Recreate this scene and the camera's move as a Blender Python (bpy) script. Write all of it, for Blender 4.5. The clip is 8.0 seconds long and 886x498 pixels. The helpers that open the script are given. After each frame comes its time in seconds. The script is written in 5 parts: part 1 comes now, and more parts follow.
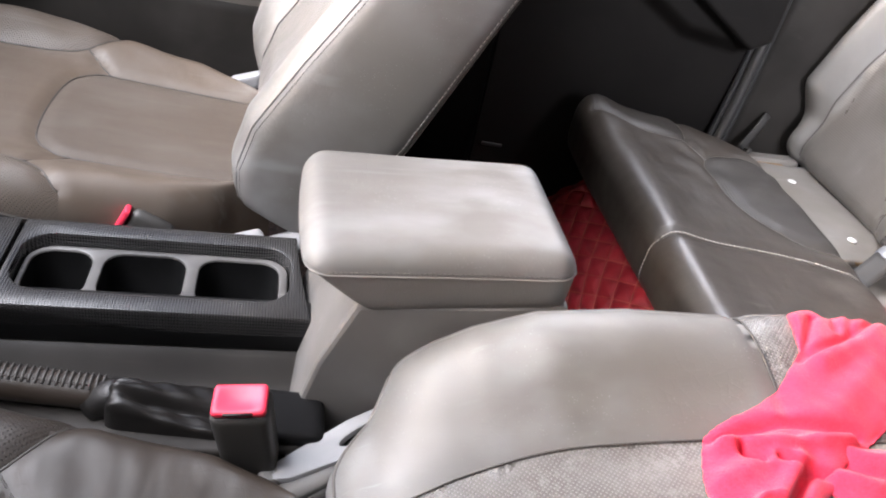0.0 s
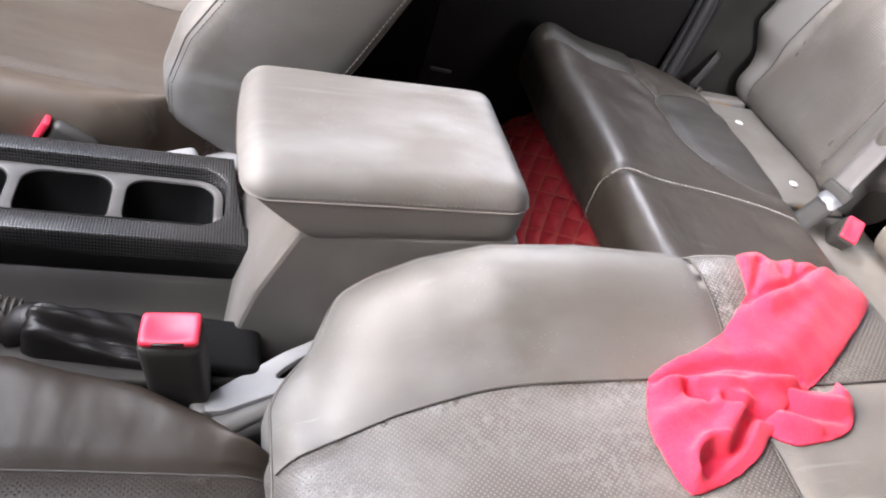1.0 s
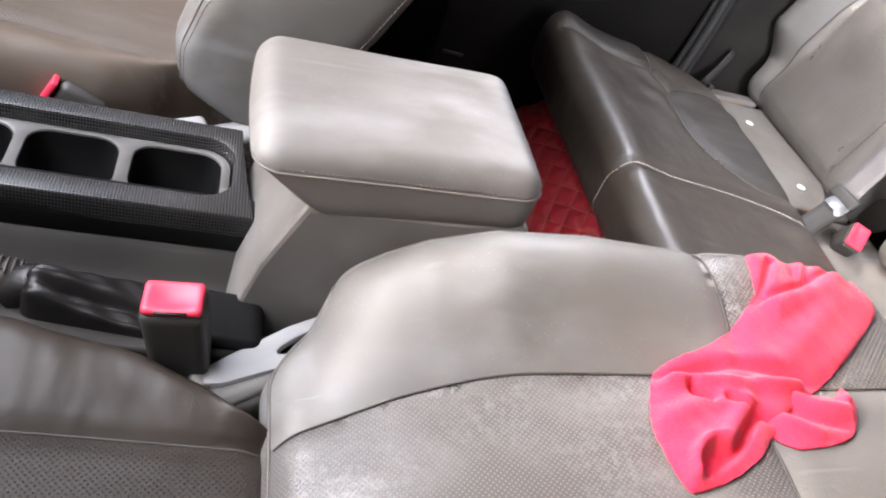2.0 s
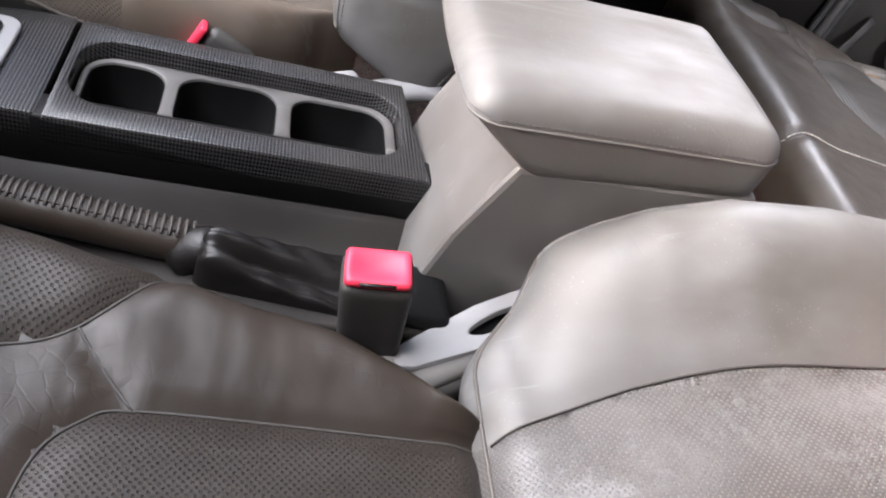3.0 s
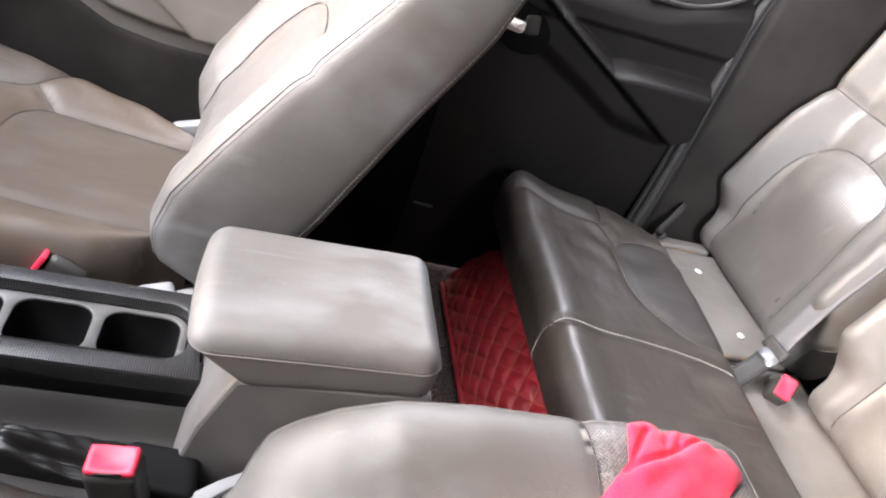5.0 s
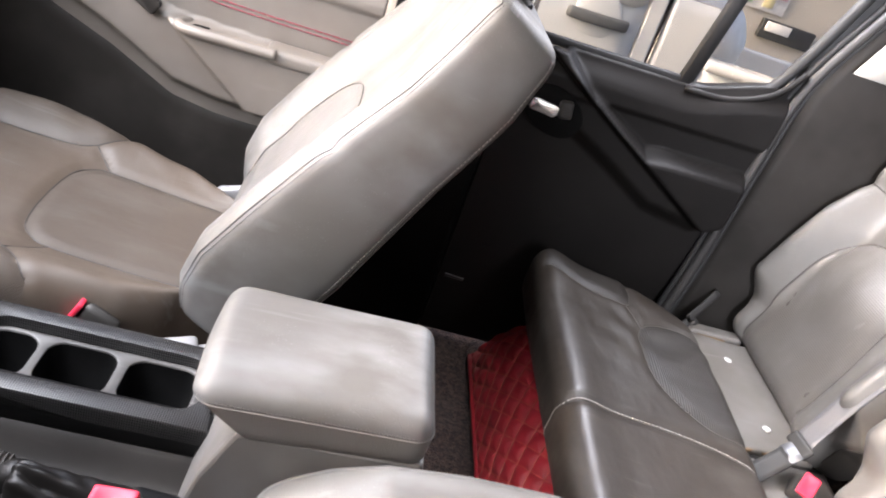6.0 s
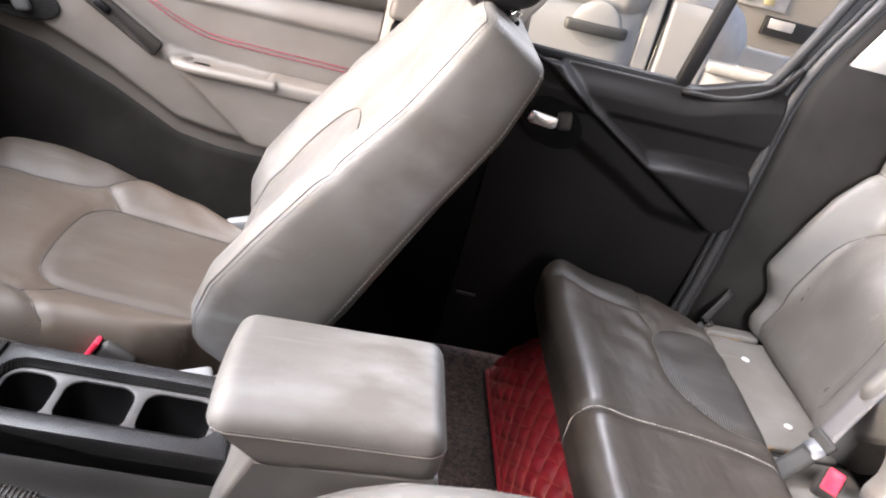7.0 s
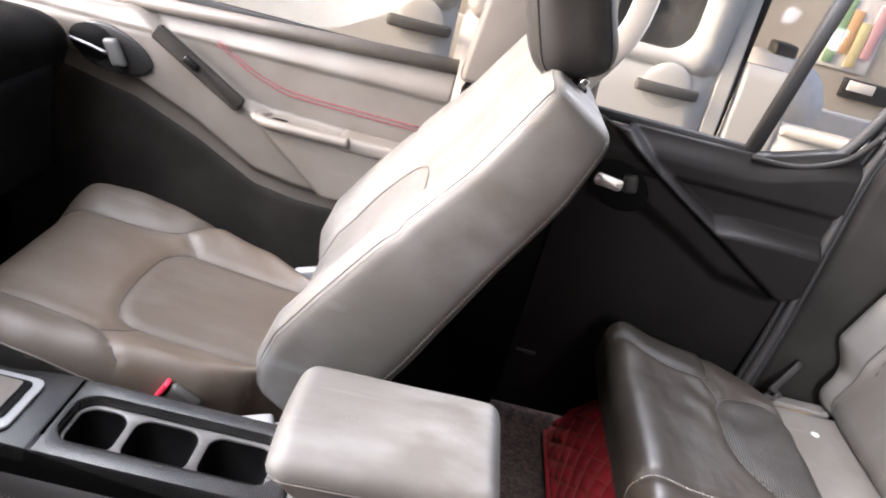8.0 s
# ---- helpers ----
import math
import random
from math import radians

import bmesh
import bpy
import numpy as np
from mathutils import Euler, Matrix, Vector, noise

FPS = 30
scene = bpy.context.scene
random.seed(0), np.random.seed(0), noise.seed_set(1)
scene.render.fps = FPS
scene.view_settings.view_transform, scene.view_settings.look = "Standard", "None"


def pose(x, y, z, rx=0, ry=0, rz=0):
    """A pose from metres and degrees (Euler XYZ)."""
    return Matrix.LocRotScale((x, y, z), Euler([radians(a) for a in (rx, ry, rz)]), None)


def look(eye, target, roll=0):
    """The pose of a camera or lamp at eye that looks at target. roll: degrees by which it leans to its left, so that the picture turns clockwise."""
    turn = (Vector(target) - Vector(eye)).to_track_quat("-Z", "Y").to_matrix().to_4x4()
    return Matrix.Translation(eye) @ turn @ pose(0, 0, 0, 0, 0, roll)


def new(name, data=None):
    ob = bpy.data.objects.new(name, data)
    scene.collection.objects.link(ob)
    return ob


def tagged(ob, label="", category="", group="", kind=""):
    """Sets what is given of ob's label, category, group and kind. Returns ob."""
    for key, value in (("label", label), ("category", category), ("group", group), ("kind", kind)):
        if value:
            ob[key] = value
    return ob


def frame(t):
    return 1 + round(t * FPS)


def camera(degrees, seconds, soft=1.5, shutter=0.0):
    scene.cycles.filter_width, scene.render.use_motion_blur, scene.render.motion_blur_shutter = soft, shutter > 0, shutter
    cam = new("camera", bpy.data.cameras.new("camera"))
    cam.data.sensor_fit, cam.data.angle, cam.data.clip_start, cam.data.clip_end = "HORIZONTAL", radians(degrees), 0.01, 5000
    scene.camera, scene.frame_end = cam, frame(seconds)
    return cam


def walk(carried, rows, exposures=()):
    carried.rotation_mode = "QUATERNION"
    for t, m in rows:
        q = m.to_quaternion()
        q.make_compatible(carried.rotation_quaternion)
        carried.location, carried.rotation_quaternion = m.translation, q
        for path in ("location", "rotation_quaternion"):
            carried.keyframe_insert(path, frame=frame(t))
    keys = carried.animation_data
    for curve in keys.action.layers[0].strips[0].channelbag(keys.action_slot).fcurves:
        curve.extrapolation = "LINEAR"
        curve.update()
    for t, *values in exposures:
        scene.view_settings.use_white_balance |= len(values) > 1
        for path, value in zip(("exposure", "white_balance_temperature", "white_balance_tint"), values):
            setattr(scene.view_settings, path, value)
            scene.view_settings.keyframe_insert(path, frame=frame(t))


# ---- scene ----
cam = camera(59.7, 8.0, 2.0)
PATH = [
    (0, (-0.083, -0.639, 0.888), (0.357, 0.96, -0.23), 13.0),
    (0.5, (-0.078, -0.64, 0.901), (0.398, 0.895, -0.29), 14.6),
    (1, (-0.082, -0.612, 0.866), (0.523, 0.85, -0.357), 19.1),
    (1.2, (-0.078, -0.624, 0.878), (0.518, 0.836, -0.352), 19.3),
    (2.3, (-0.111, -0.600, 0.841), (0.508, 0.826, -0.418), 24.0),
    (2.5, (-0.149, -0.594, 0.825), (0.441, 0.829, -0.45), 23.7),
    (3, (-0.205, -0.533, 0.749), (0.352, 0.881, -0.551), 22.8),
    (3.5, (-0.177, -0.545, 0.782), (0.413, 0.883, -0.488), 22.0),
    (4, (-0.108, -0.599, 0.863), (0.507, 0.88, -0.335), 20.8),
    (4.5, (-0.025, -0.654, 0.994), (0.585, 0.883, -0.132), 20.6),
    (5, (-0.025, -0.663, 1.017), (0.489, 0.948, -0.051), 20.5),
    (5.2, (-0.029, -0.675, 1.009), (0.443, 0.962, -0.039), 21.2),
    (6.3, (0.043, -0.708, 1.069), (0.319, 1.026, 0.110), 18.8),
    (6.5, (0.044, -0.717, 1.071), (0.305, 1.014, 0.103), 17.4),
    (7, (0.047, -0.709, 1.064), (0.311, 1.039, 0.127), 15.6),
    (7.5, (0.03, -0.693, 1.063), (0.274, 1.071, 0.153), 15.2),
    (8, (0.045, -0.717, 1.083), (0.12, 1.084, 0.218), 15.1),
]
walk(cam, [(t, look(eye, target, roll)) for t, eye, target, roll in PATH], ((0, 2.03, 6650, 21), (8, 2.03, 6650, 21)))

# ---- light ----
world = bpy.data.worlds.new("sky")
scene.world = world
world.use_nodes = True
wn, wl = world.node_tree.nodes, world.node_tree.links
sky = wn.new("ShaderNodeTexSky")
sky.sky_type, sky.sun_disc = "NISHITA", False
sky.sun_elevation, sky.sun_rotation = radians(21), radians(265)
sky.air_density, sky.dust_density, sky.ozone_density = 0.8, 7.0, 0.3
wn["Background"].inputs["Strength"].default_value = 0.15
wl.new(sky.outputs[0], wn["Background"].inputs["Color"])
sun = new("sun", bpy.data.lights.new("sun", "SUN"))
sun.data.energy, sun.data.angle, sun.data.color = 0.7, radians(40), (0.97, 0.985, 1.0)
sun.matrix_world = look((0, 0, 2.3), (6.0, 0.5, 0))


def window_light(name, at, target, wide, high, watts, spread=180):
    """An added area lamp that stands in for sky light at one window opening."""
    lamp = new(name, bpy.data.lights.new(name, "AREA"))
    lamp.data.shape, lamp.data.size, lamp.data.size_y, lamp.data.energy = "RECTANGLE", wide, high, watts
    lamp.data.color, lamp.data.spread = (0.86, 0.94, 1.0), radians(spread)
    lamp.matrix_world = look(at, target)


window_light("windscreen_light", (-0.62, 0.12, 1.06), (0.42, 0.30, 0.30), 1.25, 0.85, 8.0, 125)
# Fill lamp added to brighten the rear seats; its window is unseen.
window_light("rear_fill_light", (0.84, -0.74, 1.00), (1.52, 0.36, 0.70), 0.40, 0.36, 3.5, 100)
window_light("far_rear_light", (0.66, 0.735, 1.18), (1.12, 0.12, 0.42), 0.50, 0.11, 4.3)


# ---- materials ----
class Nodes:
    """A short way to write node trees."""

    def __init__(self, name):
        self.mat = bpy.data.materials.new(name)
        self.mat.use_nodes = True
        self.n, self.l = self.mat.node_tree.nodes, self.mat.node_tree.links
        self.bsdf = self.n["Principled BSDF"]

    def put(self, socket, value):
        if isinstance(value, (int, float)):
            socket.default_value = value
        elif isinstance(value, tuple):
            socket.default_value = value if len(value) == len(socket.default_value) else (*value, 1)
        else:
            self.l.new(value, socket)

    def coord(self, kind="Object"):
        return self.n.new("ShaderNodeTexCoord").outputs[kind]

    def noise(self, vec, scale, detail=4, rough=0.55, stretch=None):
        if stretch:
            m = self.n.new("ShaderNodeMapping")
            m.inputs["Scale"].default_value = stretch
            m.inputs["Rotation"].default_value = (0.2, 0.1, 0.5)
            self.l.new(vec, m.inputs["Vector"])
            vec = m.outputs[0]
        t = self.n.new("ShaderNodeTexNoise")
        self.l.new(vec, t.inputs["Vector"])
        t.inputs["Scale"].default_value, t.inputs["Detail"].default_value, t.inputs["Roughness"].default_value = scale, detail, rough
        return t.outputs["Fac"]

    def voronoi(self, vec, scale, feature="F1"):
        t = self.n.new("ShaderNodeTexVoronoi")
        t.feature = feature
        self.l.new(vec, t.inputs["Vector"])
        t.inputs["Scale"].default_value = scale
        return t.outputs["Distance"]

    def ramp(self, fac, lo, hi, a=0.0, b=1.0):
        t = self.n.new("ShaderNodeMapRange")
        self.put(t.inputs["Value"], fac)
        for key, v in (("From Min", lo), ("From Max", hi), ("To Min", a), ("To Max", b)):
            self.put(t.inputs[key], v)
        return t.outputs[0]

    def math(self, op, a, b=0.0):
        t = self.n.new("ShaderNodeMath")
        t.operation = op
        self.put(t.inputs[0], a)
        self.put(t.inputs[1], b)
        return t.outputs[0]

    def mix(self, fac, a, b):
        t = self.n.new("ShaderNodeMix")
        t.data_type = "RGBA"
        self.put(t.inputs[0], fac)
        self.put(t.inputs[6], a)
        self.put(t.inputs[7], b)
        return t.outputs[2]

    def xyz(self, vec):
        t = self.n.new("ShaderNodeSeparateXYZ")
        self.l.new(vec, t.inputs[0])
        return t.outputs

    def bump(self, height, strength, distance, normal=None):
        t = self.n.new("ShaderNodeBump")
        t.inputs["Strength"].default_value, t.inputs["Distance"].default_value = strength, distance
        self.l.new(height, t.inputs["Height"])
        if normal is not None:
            self.l.new(normal, t.inputs["Normal"])
        return t.outputs[0]

    def done(self, color, rough, normal=None, metal=0.0, **more):
        self.put(self.bsdf.inputs["Base Color"], color)
        self.put(self.bsdf.inputs["Roughness"], rough)
        self.put(self.bsdf.inputs["Metallic"], metal)
        for key, v in more.items():
            self.put(self.bsdf.inputs[key.replace("_", " ")], v)
        if normal is not None:
            self.l.new(normal, self.bsdf.inputs["Normal"])
        return self.mat


def dots(k, pitch, radius):
    """A staggered grid of small holes on the UV map, in metres: 1 inside a hole."""
    u, v, _ = k.xyz(k.coord("UV"))
    best = None
    for shift in (0.0, 0.5):
        a = k.math("SUBTRACT", k.math("FRACT", k.math("ADD", k.math("DIVIDE", u, pitch), shift)), 0.5)
        b = k.math("SUBTRACT", k.math("FRACT", k.math("ADD", k.math("DIVIDE", v, pitch), shift)), 0.5)
        d = k.math("SQRT", k.math("ADD", k.math("MULTIPLY", a, a), k.math("MULTIPLY", b, b)))
        best = d if best is None else k.math("MINIMUM", best, d)
    return k.ramp(best, radius / pitch * 0.6, radius / pitch * 1.2, 1.0, 0.0)


def leather(name, base, dust, rough=0.45, pattern="", hole=(0.03, 0.028, 0.026), dusty=0.5, pitch=0.0048, crease=0.0, gloss=0.95, grain=0.05, ribs=0.9, soiled=0.0):
    """Worn car leather: fine pebble grain, soft creases, broad smears of dust and faint scratches; plain, perforated or ribbed."""
    k = Nodes(name)
    p = k.coord()
    cloud = k.ramp(k.noise(p, 5, 2, 0.5), 0.38, 0.72)
    smear = k.ramp(k.noise(p, 11, 3, 0.5, (0.9, 1.7, 1.2)), 0.40, 0.75)
    patch = k.math("MULTIPLY", k.math("MULTIPLY", cloud, smear), dusty)
    col = k.mix(k.ramp(k.noise(p, 3.2, 2), 0.35, 0.7, 0.0, 0.6), base, tuple(c * f for c, f in zip(base, (1.18, 1.12, 1.05))))
    col = k.mix(k.ramp(k.noise(p, 9, 2), 0.4, 0.7, 0.0, 0.14), col, tuple(c * f for c, f in zip(base, (0.80, 0.76, 0.70))))
    col = k.mix(patch, col, dust)
    scratch = k.ramp(k.noise(p, 30, 2, 0.5, (0.16, 3.4, 1.0)), 0.64, 0.80, 0.0, 0.45)
    col = k.mix(k.math("MULTIPLY", scratch, k.ramp(k.noise(p, 6, 1), 0.45, 0.6)), col, dust)
    speck = k.math("MULTIPLY", k.ramp(k.voronoi(p, 260), 0.04, 0.20, 0.5 * dusty, 0.0), k.ramp(k.noise(p, 17, 4, 0.7), 0.48, 0.70))
    col = k.mix(speck, col, tuple(c * 1.7 for c in dust))
    n = k.bump(k.voronoi(p, 420, "DISTANCE_TO_EDGE"), grain, 0.0006)
    wrinkle = k.ramp(k.voronoi(p, 85, "DISTANCE_TO_EDGE"), 0.0, 0.07)
    worn = k.ramp(k.noise(p, 6.5, 2), 0.46, 0.62)
    n = k.bump(k.math("SUBTRACT", 1.0, k.math("MULTIPLY", k.math("SUBTRACT", 1.0, wrinkle), worn)), 0.10, 0.001, n)
    if crease > 0:
        fold = k.noise(p, 17, 2, 0.45, (1.6, 0.8, 1.0))
        n = k.bump(fold, crease, 0.012, n)
    r = k.math("ADD", k.ramp(k.noise(p, 8, 2), 0.3, 0.75, rough, rough + 0.10), k.ramp(k.noise(p, 26, 3, 0.6, (0.5, 1.8, 1.0)), 0.35, 0.75, -0.03, 0.09))
    if soiled > 0:
        blotch = k.math("MULTIPLY", k.ramp(k.noise(p, 110, 5, 0.8), 0.46, 0.66), k.ramp(k.noise(p, 8, 3), 0.44, 0.62, 0.0, soiled))
        col = k.mix(blotch, col, (0.40, 0.40, 0.395))
    if pattern == "perforated":
        h = dots(k, pitch, 0.0009)
        col = k.mix(h, col, hole)
        n = k.bump(k.math("SUBTRACT", 1.0, h), 0.8, 0.0012, n)
    if pattern == "ribbed":
        u, v, _ = k.xyz(k.coord("UV"))
        w = k.ramp(k.math("SINE", k.math("MULTIPLY", u, 2 * math.pi / 0.0042)), -1.0, 1.0)
        col = k.mix(k.ramp(w, 0.0, 0.6, 0.65 * ribs, 0.0), col, hole)
        n = k.bump(w, ribs, 0.0016, n)
    return k.done(col, r, n, Specular_IOR_Level=gloss)


def plastic(name, base, rough=0.5, grain=900.0, dust=0.25, dusttone=(0.45, 0.43, 0.40), gloss=0.5):
    """Moulded interior plastic with a fine grain, scuffs and a film of dust."""
    k = Nodes(name)
    p = k.coord()
    film = k.math("MULTIPLY", k.ramp(k.noise(p, 7, 3, 0.55), 0.40, 0.78), dust)
    col = k.mix(k.ramp(k.noise(p, 5, 3), 0.3, 0.7, 0.0, 0.5), base, tuple(c * 0.8 for c in base))
    col = k.mix(film, col, dusttone)
    col = k.mix(k.ramp(k.noise(p, 34, 2, 0.5, (0.2, 3.2, 1.0)), 0.68, 0.82, 0.0, 0.8 * dust), col, dusttone)
    n = k.bump(k.noise(p, grain, 2), 0.12, 0.0006)
    return k.done(col, k.ramp(k.noise(p, 12, 2), 0.3, 0.75, rough - 0.06, rough + 0.10), n, Specular_IOR_Level=gloss)


TAUPE, TAUPE_DUST = (0.092, 0.088, 0.081), (0.236, 0.245, 0.250)
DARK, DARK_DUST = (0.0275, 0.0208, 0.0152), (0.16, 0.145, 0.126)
M_LEATHER = leather("taupe_leather", TAUPE, TAUPE_DUST, 0.50, dusty=0.75, crease=0.08, gloss=0.62)
M_PEBBLE = leather("pebbled_taupe_leather", (0.118, 0.108, 0.096), TAUPE_DUST, 0.52, dusty=0.4, gloss=0.7, grain=0.5)
M_CUSHION = leather("brown_taupe_leather", (0.088, 0.066, 0.048), (0.21, 0.19, 0.168), 0.44, dusty=0.7, crease=0.10, gloss=0.6)
M_PERF_CUSHION = leather("perforated_brown_leather", (0.088, 0.068, 0.051), (0.20, 0.182, 0.162), 0.44, "perforated", (0.060, 0.051, 0.043), 0.6, gloss=0.6)
M_HEAD = leather("black_brown_leather", (0.022, 0.020, 0.018), (0.07, 0.066, 0.062), 0.40, dusty=0.3, gloss=0.5)
M_PERF = leather("perforated_taupe_leather", (0.060, 0.054, 0.048), (0.20, 0.195, 0.188), 0.40, "perforated", (0.135, 0.132, 0.126), 1.0, gloss=0.8, soiled=0.34)
M_PERF_SOFT = leather("fine_perforated_leather", (0.104, 0.100, 0.093), TAUPE_DUST, 0.48, "perforated", (0.045, 0.043, 0.040), 0.4, 0.0048)
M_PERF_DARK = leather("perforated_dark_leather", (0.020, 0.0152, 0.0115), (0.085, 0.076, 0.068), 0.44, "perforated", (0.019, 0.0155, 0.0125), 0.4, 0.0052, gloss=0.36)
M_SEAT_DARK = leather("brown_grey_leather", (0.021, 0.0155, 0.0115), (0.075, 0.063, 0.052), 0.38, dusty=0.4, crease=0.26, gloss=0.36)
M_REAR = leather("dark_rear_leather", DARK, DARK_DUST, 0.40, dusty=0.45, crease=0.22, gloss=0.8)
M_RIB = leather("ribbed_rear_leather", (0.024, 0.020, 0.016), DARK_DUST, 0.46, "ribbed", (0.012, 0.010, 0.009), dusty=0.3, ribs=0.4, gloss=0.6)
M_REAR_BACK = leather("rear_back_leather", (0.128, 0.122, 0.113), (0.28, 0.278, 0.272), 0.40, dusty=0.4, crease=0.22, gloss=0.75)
M_RIB_BACK = leather("ribbed_back_leather", (0.130, 0.120, 0.108), (0.26, 0.255, 0.245), 0.29, "ribbed", (0.085, 0.08, 0.073), dusty=0.4, gloss=1.0, ribs=0.25)
M_PANEL = plastic("worn_grey_board", (0.155, 0.138, 0.119), 0.48, dust=0.4, dusttone=(0.36, 0.35, 0.335), gloss=0.7)
M_LEVER = plastic("pale_grey_plastic", (0.26, 0.26, 0.262), 0.34, dust=0.3, dusttone=(0.42, 0.42, 0.42), gloss=0.8)
M_GREY = plastic("grey_plastic", (0.105, 0.097, 0.088), 0.46, dust=0.35, dusttone=(0.30, 0.295, 0.285), gloss=0.8)
M_GREY_DARK = plastic("dark_grey_plastic", (0.019, 0.0168, 0.0148), 0.5, dust=0.16, dusttone=(0.12, 0.11, 0.10), gloss=0.2)
M_BLACK = plastic("black_plastic", (0.005, 0.005, 0.0052), 0.44, dust=0.03, dusttone=(0.10, 0.10, 0.10), gloss=0.2)
M_CUP = plastic("grey_rim_plastic", (0.060, 0.057, 0.054), 0.34, dust=0.3)
M_BELTBUCK = plastic("buckle_plastic", (0.030, 0.028, 0.025), 0.55, dust=0.15, dusttone=(0.2, 0.19, 0.18))
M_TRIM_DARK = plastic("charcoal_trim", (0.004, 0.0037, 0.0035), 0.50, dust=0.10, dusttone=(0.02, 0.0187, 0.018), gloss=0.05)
M_TRIM = plastic("taupe_trim", (0.132, 0.114, 0.095), 0.52, dust=0.3, dusttone=(0.27, 0.255, 0.235), gloss=0.8)
M_LINER = plastic("headliner_fabric", (0.55, 0.53, 0.49), 0.9, 500, 0.1)
M_BOOT = leather("black_boot_leather", (0.006, 0.0053, 0.0048), (0.04, 0.036, 0.032), 0.32, dusty=0.3, gloss=0.42, grain=0.4)


def make_plain(name, base, rough=0.5, metal=0.0, scale=30, spread=0.2, **more):
    k = Nodes(name)
    p = k.coord()
    col = k.mix(k.ramp(k.noise(p, scale, 4), 0.3, 0.7), base, tuple(c * (1 - spread) for c in base))
    return k.done(col, k.ramp(k.noise(p, scale * 2, 3), 0.3, 0.7, max(0.02, rough - 0.05), rough + 0.06), None, metal, **more)


def carbon(name):
    """Printed carbon weave film: a diagonal basket of small cells, glossy and scuffed."""
    k = Nodes(name)
    x, y, z = k.xyz(k.coord())
    a = k.math("ADD", x, k.math("ADD", y, k.math("MULTIPLY", z, 0.7)))
    b = k.math("SUBTRACT", k.math("SUBTRACT", x, y), k.math("MULTIPLY", z, 0.7))
    sa = k.math("SINE", k.math("MULTIPLY", a, 2 * math.pi / 0.0058))
    sb = k.math("SINE", k.math("MULTIPLY", b, 2 * math.pi / 0.0058))
    w = k.ramp(k.math("MULTIPLY", sa, sb), -0.5, 0.5)
    p = k.coord()
    film = k.ramp(k.noise(p, 6, 2, 0.5), 0.45, 0.8, 0.0, 0.08)
    col = k.mix(w, (0.002, 0.002, 0.0023), (0.042, 0.041, 0.040))
    col = k.mix(film, col, (0.20, 0.19, 0.175))
    n = k.bump(w, 0.3, 0.0005)
    return k.done(col, 0.26, n, Specular_IOR_Level=0.55)


def carpet(name):
    k = Nodes(name)
    p = k.coord()
    loops = k.voronoi(p, 260)
    col = k.mix(k.ramp(k.noise(p, 120, 4, 0.7), 0.35, 0.7), (0.012, 0.008, 0.007), (0.11, 0.068, 0.056))
    col = k.mix(k.ramp(k.noise(p, 9, 4), 0.45, 0.75, 0.0, 0.3), col, (0.12, 0.10, 0.09))
    n = k.bump(loops, 1.0, 0.006)
    n = k.bump(k.noise(p, 60, 4), 0.6, 0.006, n)
    return k.done(col, 0.95, n)


def quilt_red(name):
    k = Nodes(name)
    p = k.coord()
    col = k.mix(k.ramp(k.noise(p, 14, 4), 0.3, 0.7), (0.24, 0.008, 0.015), (0.42, 0.020, 0.030))
    col = k.mix(k.ramp(k.noise(p, 12, 3, 0.5), 0.55, 0.8, 0.0, 0.15), col, (0.36, 0.14, 0.13))
    n = k.bump(k.voronoi(p, 700, "DISTANCE_TO_EDGE"), 0.3, 0.0005)
    n = k.bump(k.noise(p, 60, 3), 0.08, 0.003, n)
    return k.done(col, k.ramp(k.noise(p, 15, 2), 0.3, 0.7, 0.36, 0.44), n, Specular_IOR_Level=0.8)


def fleece(name):
    k = Nodes(name)
    p = k.coord()
    col = k.mix(k.ramp(k.noise(p, 380, 4, 0.7), 0.3, 0.7), (0.62, 0.012, 0.052), (0.72, 0.030, 0.085))
    col = k.mix(k.ramp(k.noise(p, 16, 3), 0.35, 0.7, 0.0, 0.4), col, (0.50, 0.007, 0.040))
    n = k.bump(k.noise(p, 650, 3, 0.7), 0.7, 0.0016)
    return k.done(col, 0.92, n, Sheen_Weight=0.15, Sheen_Roughness=0.5)


def webbing(name, base):
    k = Nodes(name)
    p = k.coord()
    u, v, _ = k.xyz(k.coord("UV"))
    w = k.ramp(k.math("SINE", k.math("MULTIPLY", v, 2 * math.pi / 0.0022)), -1, 1)
    col = k.mix(k.ramp(w, 0, 1, 0.0, 0.35), base, tuple(c * 0.6 for c in base))
    col = k.mix(k.ramp(k.noise(p, 40, 4), 0.4, 0.75, 0.0, 0.3), col, tuple(c * 0.75 for c in base))
    return k.done(col, 0.62, k.bump(w, 0.4, 0.0008))


M_CARBON, M_CARPET, M_QUILT, M_FLEECE = carbon("carbon_film"), carpet("loop_carpet"), quilt_red("red_quilted_vinyl"), fleece("pink_microfibre")
M_WEB = webbing("grey_webbing", (0.185, 0.178, 0.178))
M_THREAD = make_plain("pale_thread", (0.50, 0.475, 0.43), 0.7)
M_PIPING = make_plain("seam_piping", (0.085, 0.076, 0.066), 0.5)
M_SEAMDARK = make_plain("dark_seam", (0.05, 0.045, 0.04), 0.6)
M_GOLD = make_plain("orange_thread", (0.50, 0.13, 0.09), 0.6)
M_REDTHREAD = make_plain("red_thread", (0.30, 0.035, 0.06), 0.7)
M_BUTTON = make_plain("red_button_plastic", (0.80, 0.035, 0.075), 0.45, scale=60, spread=0.12)
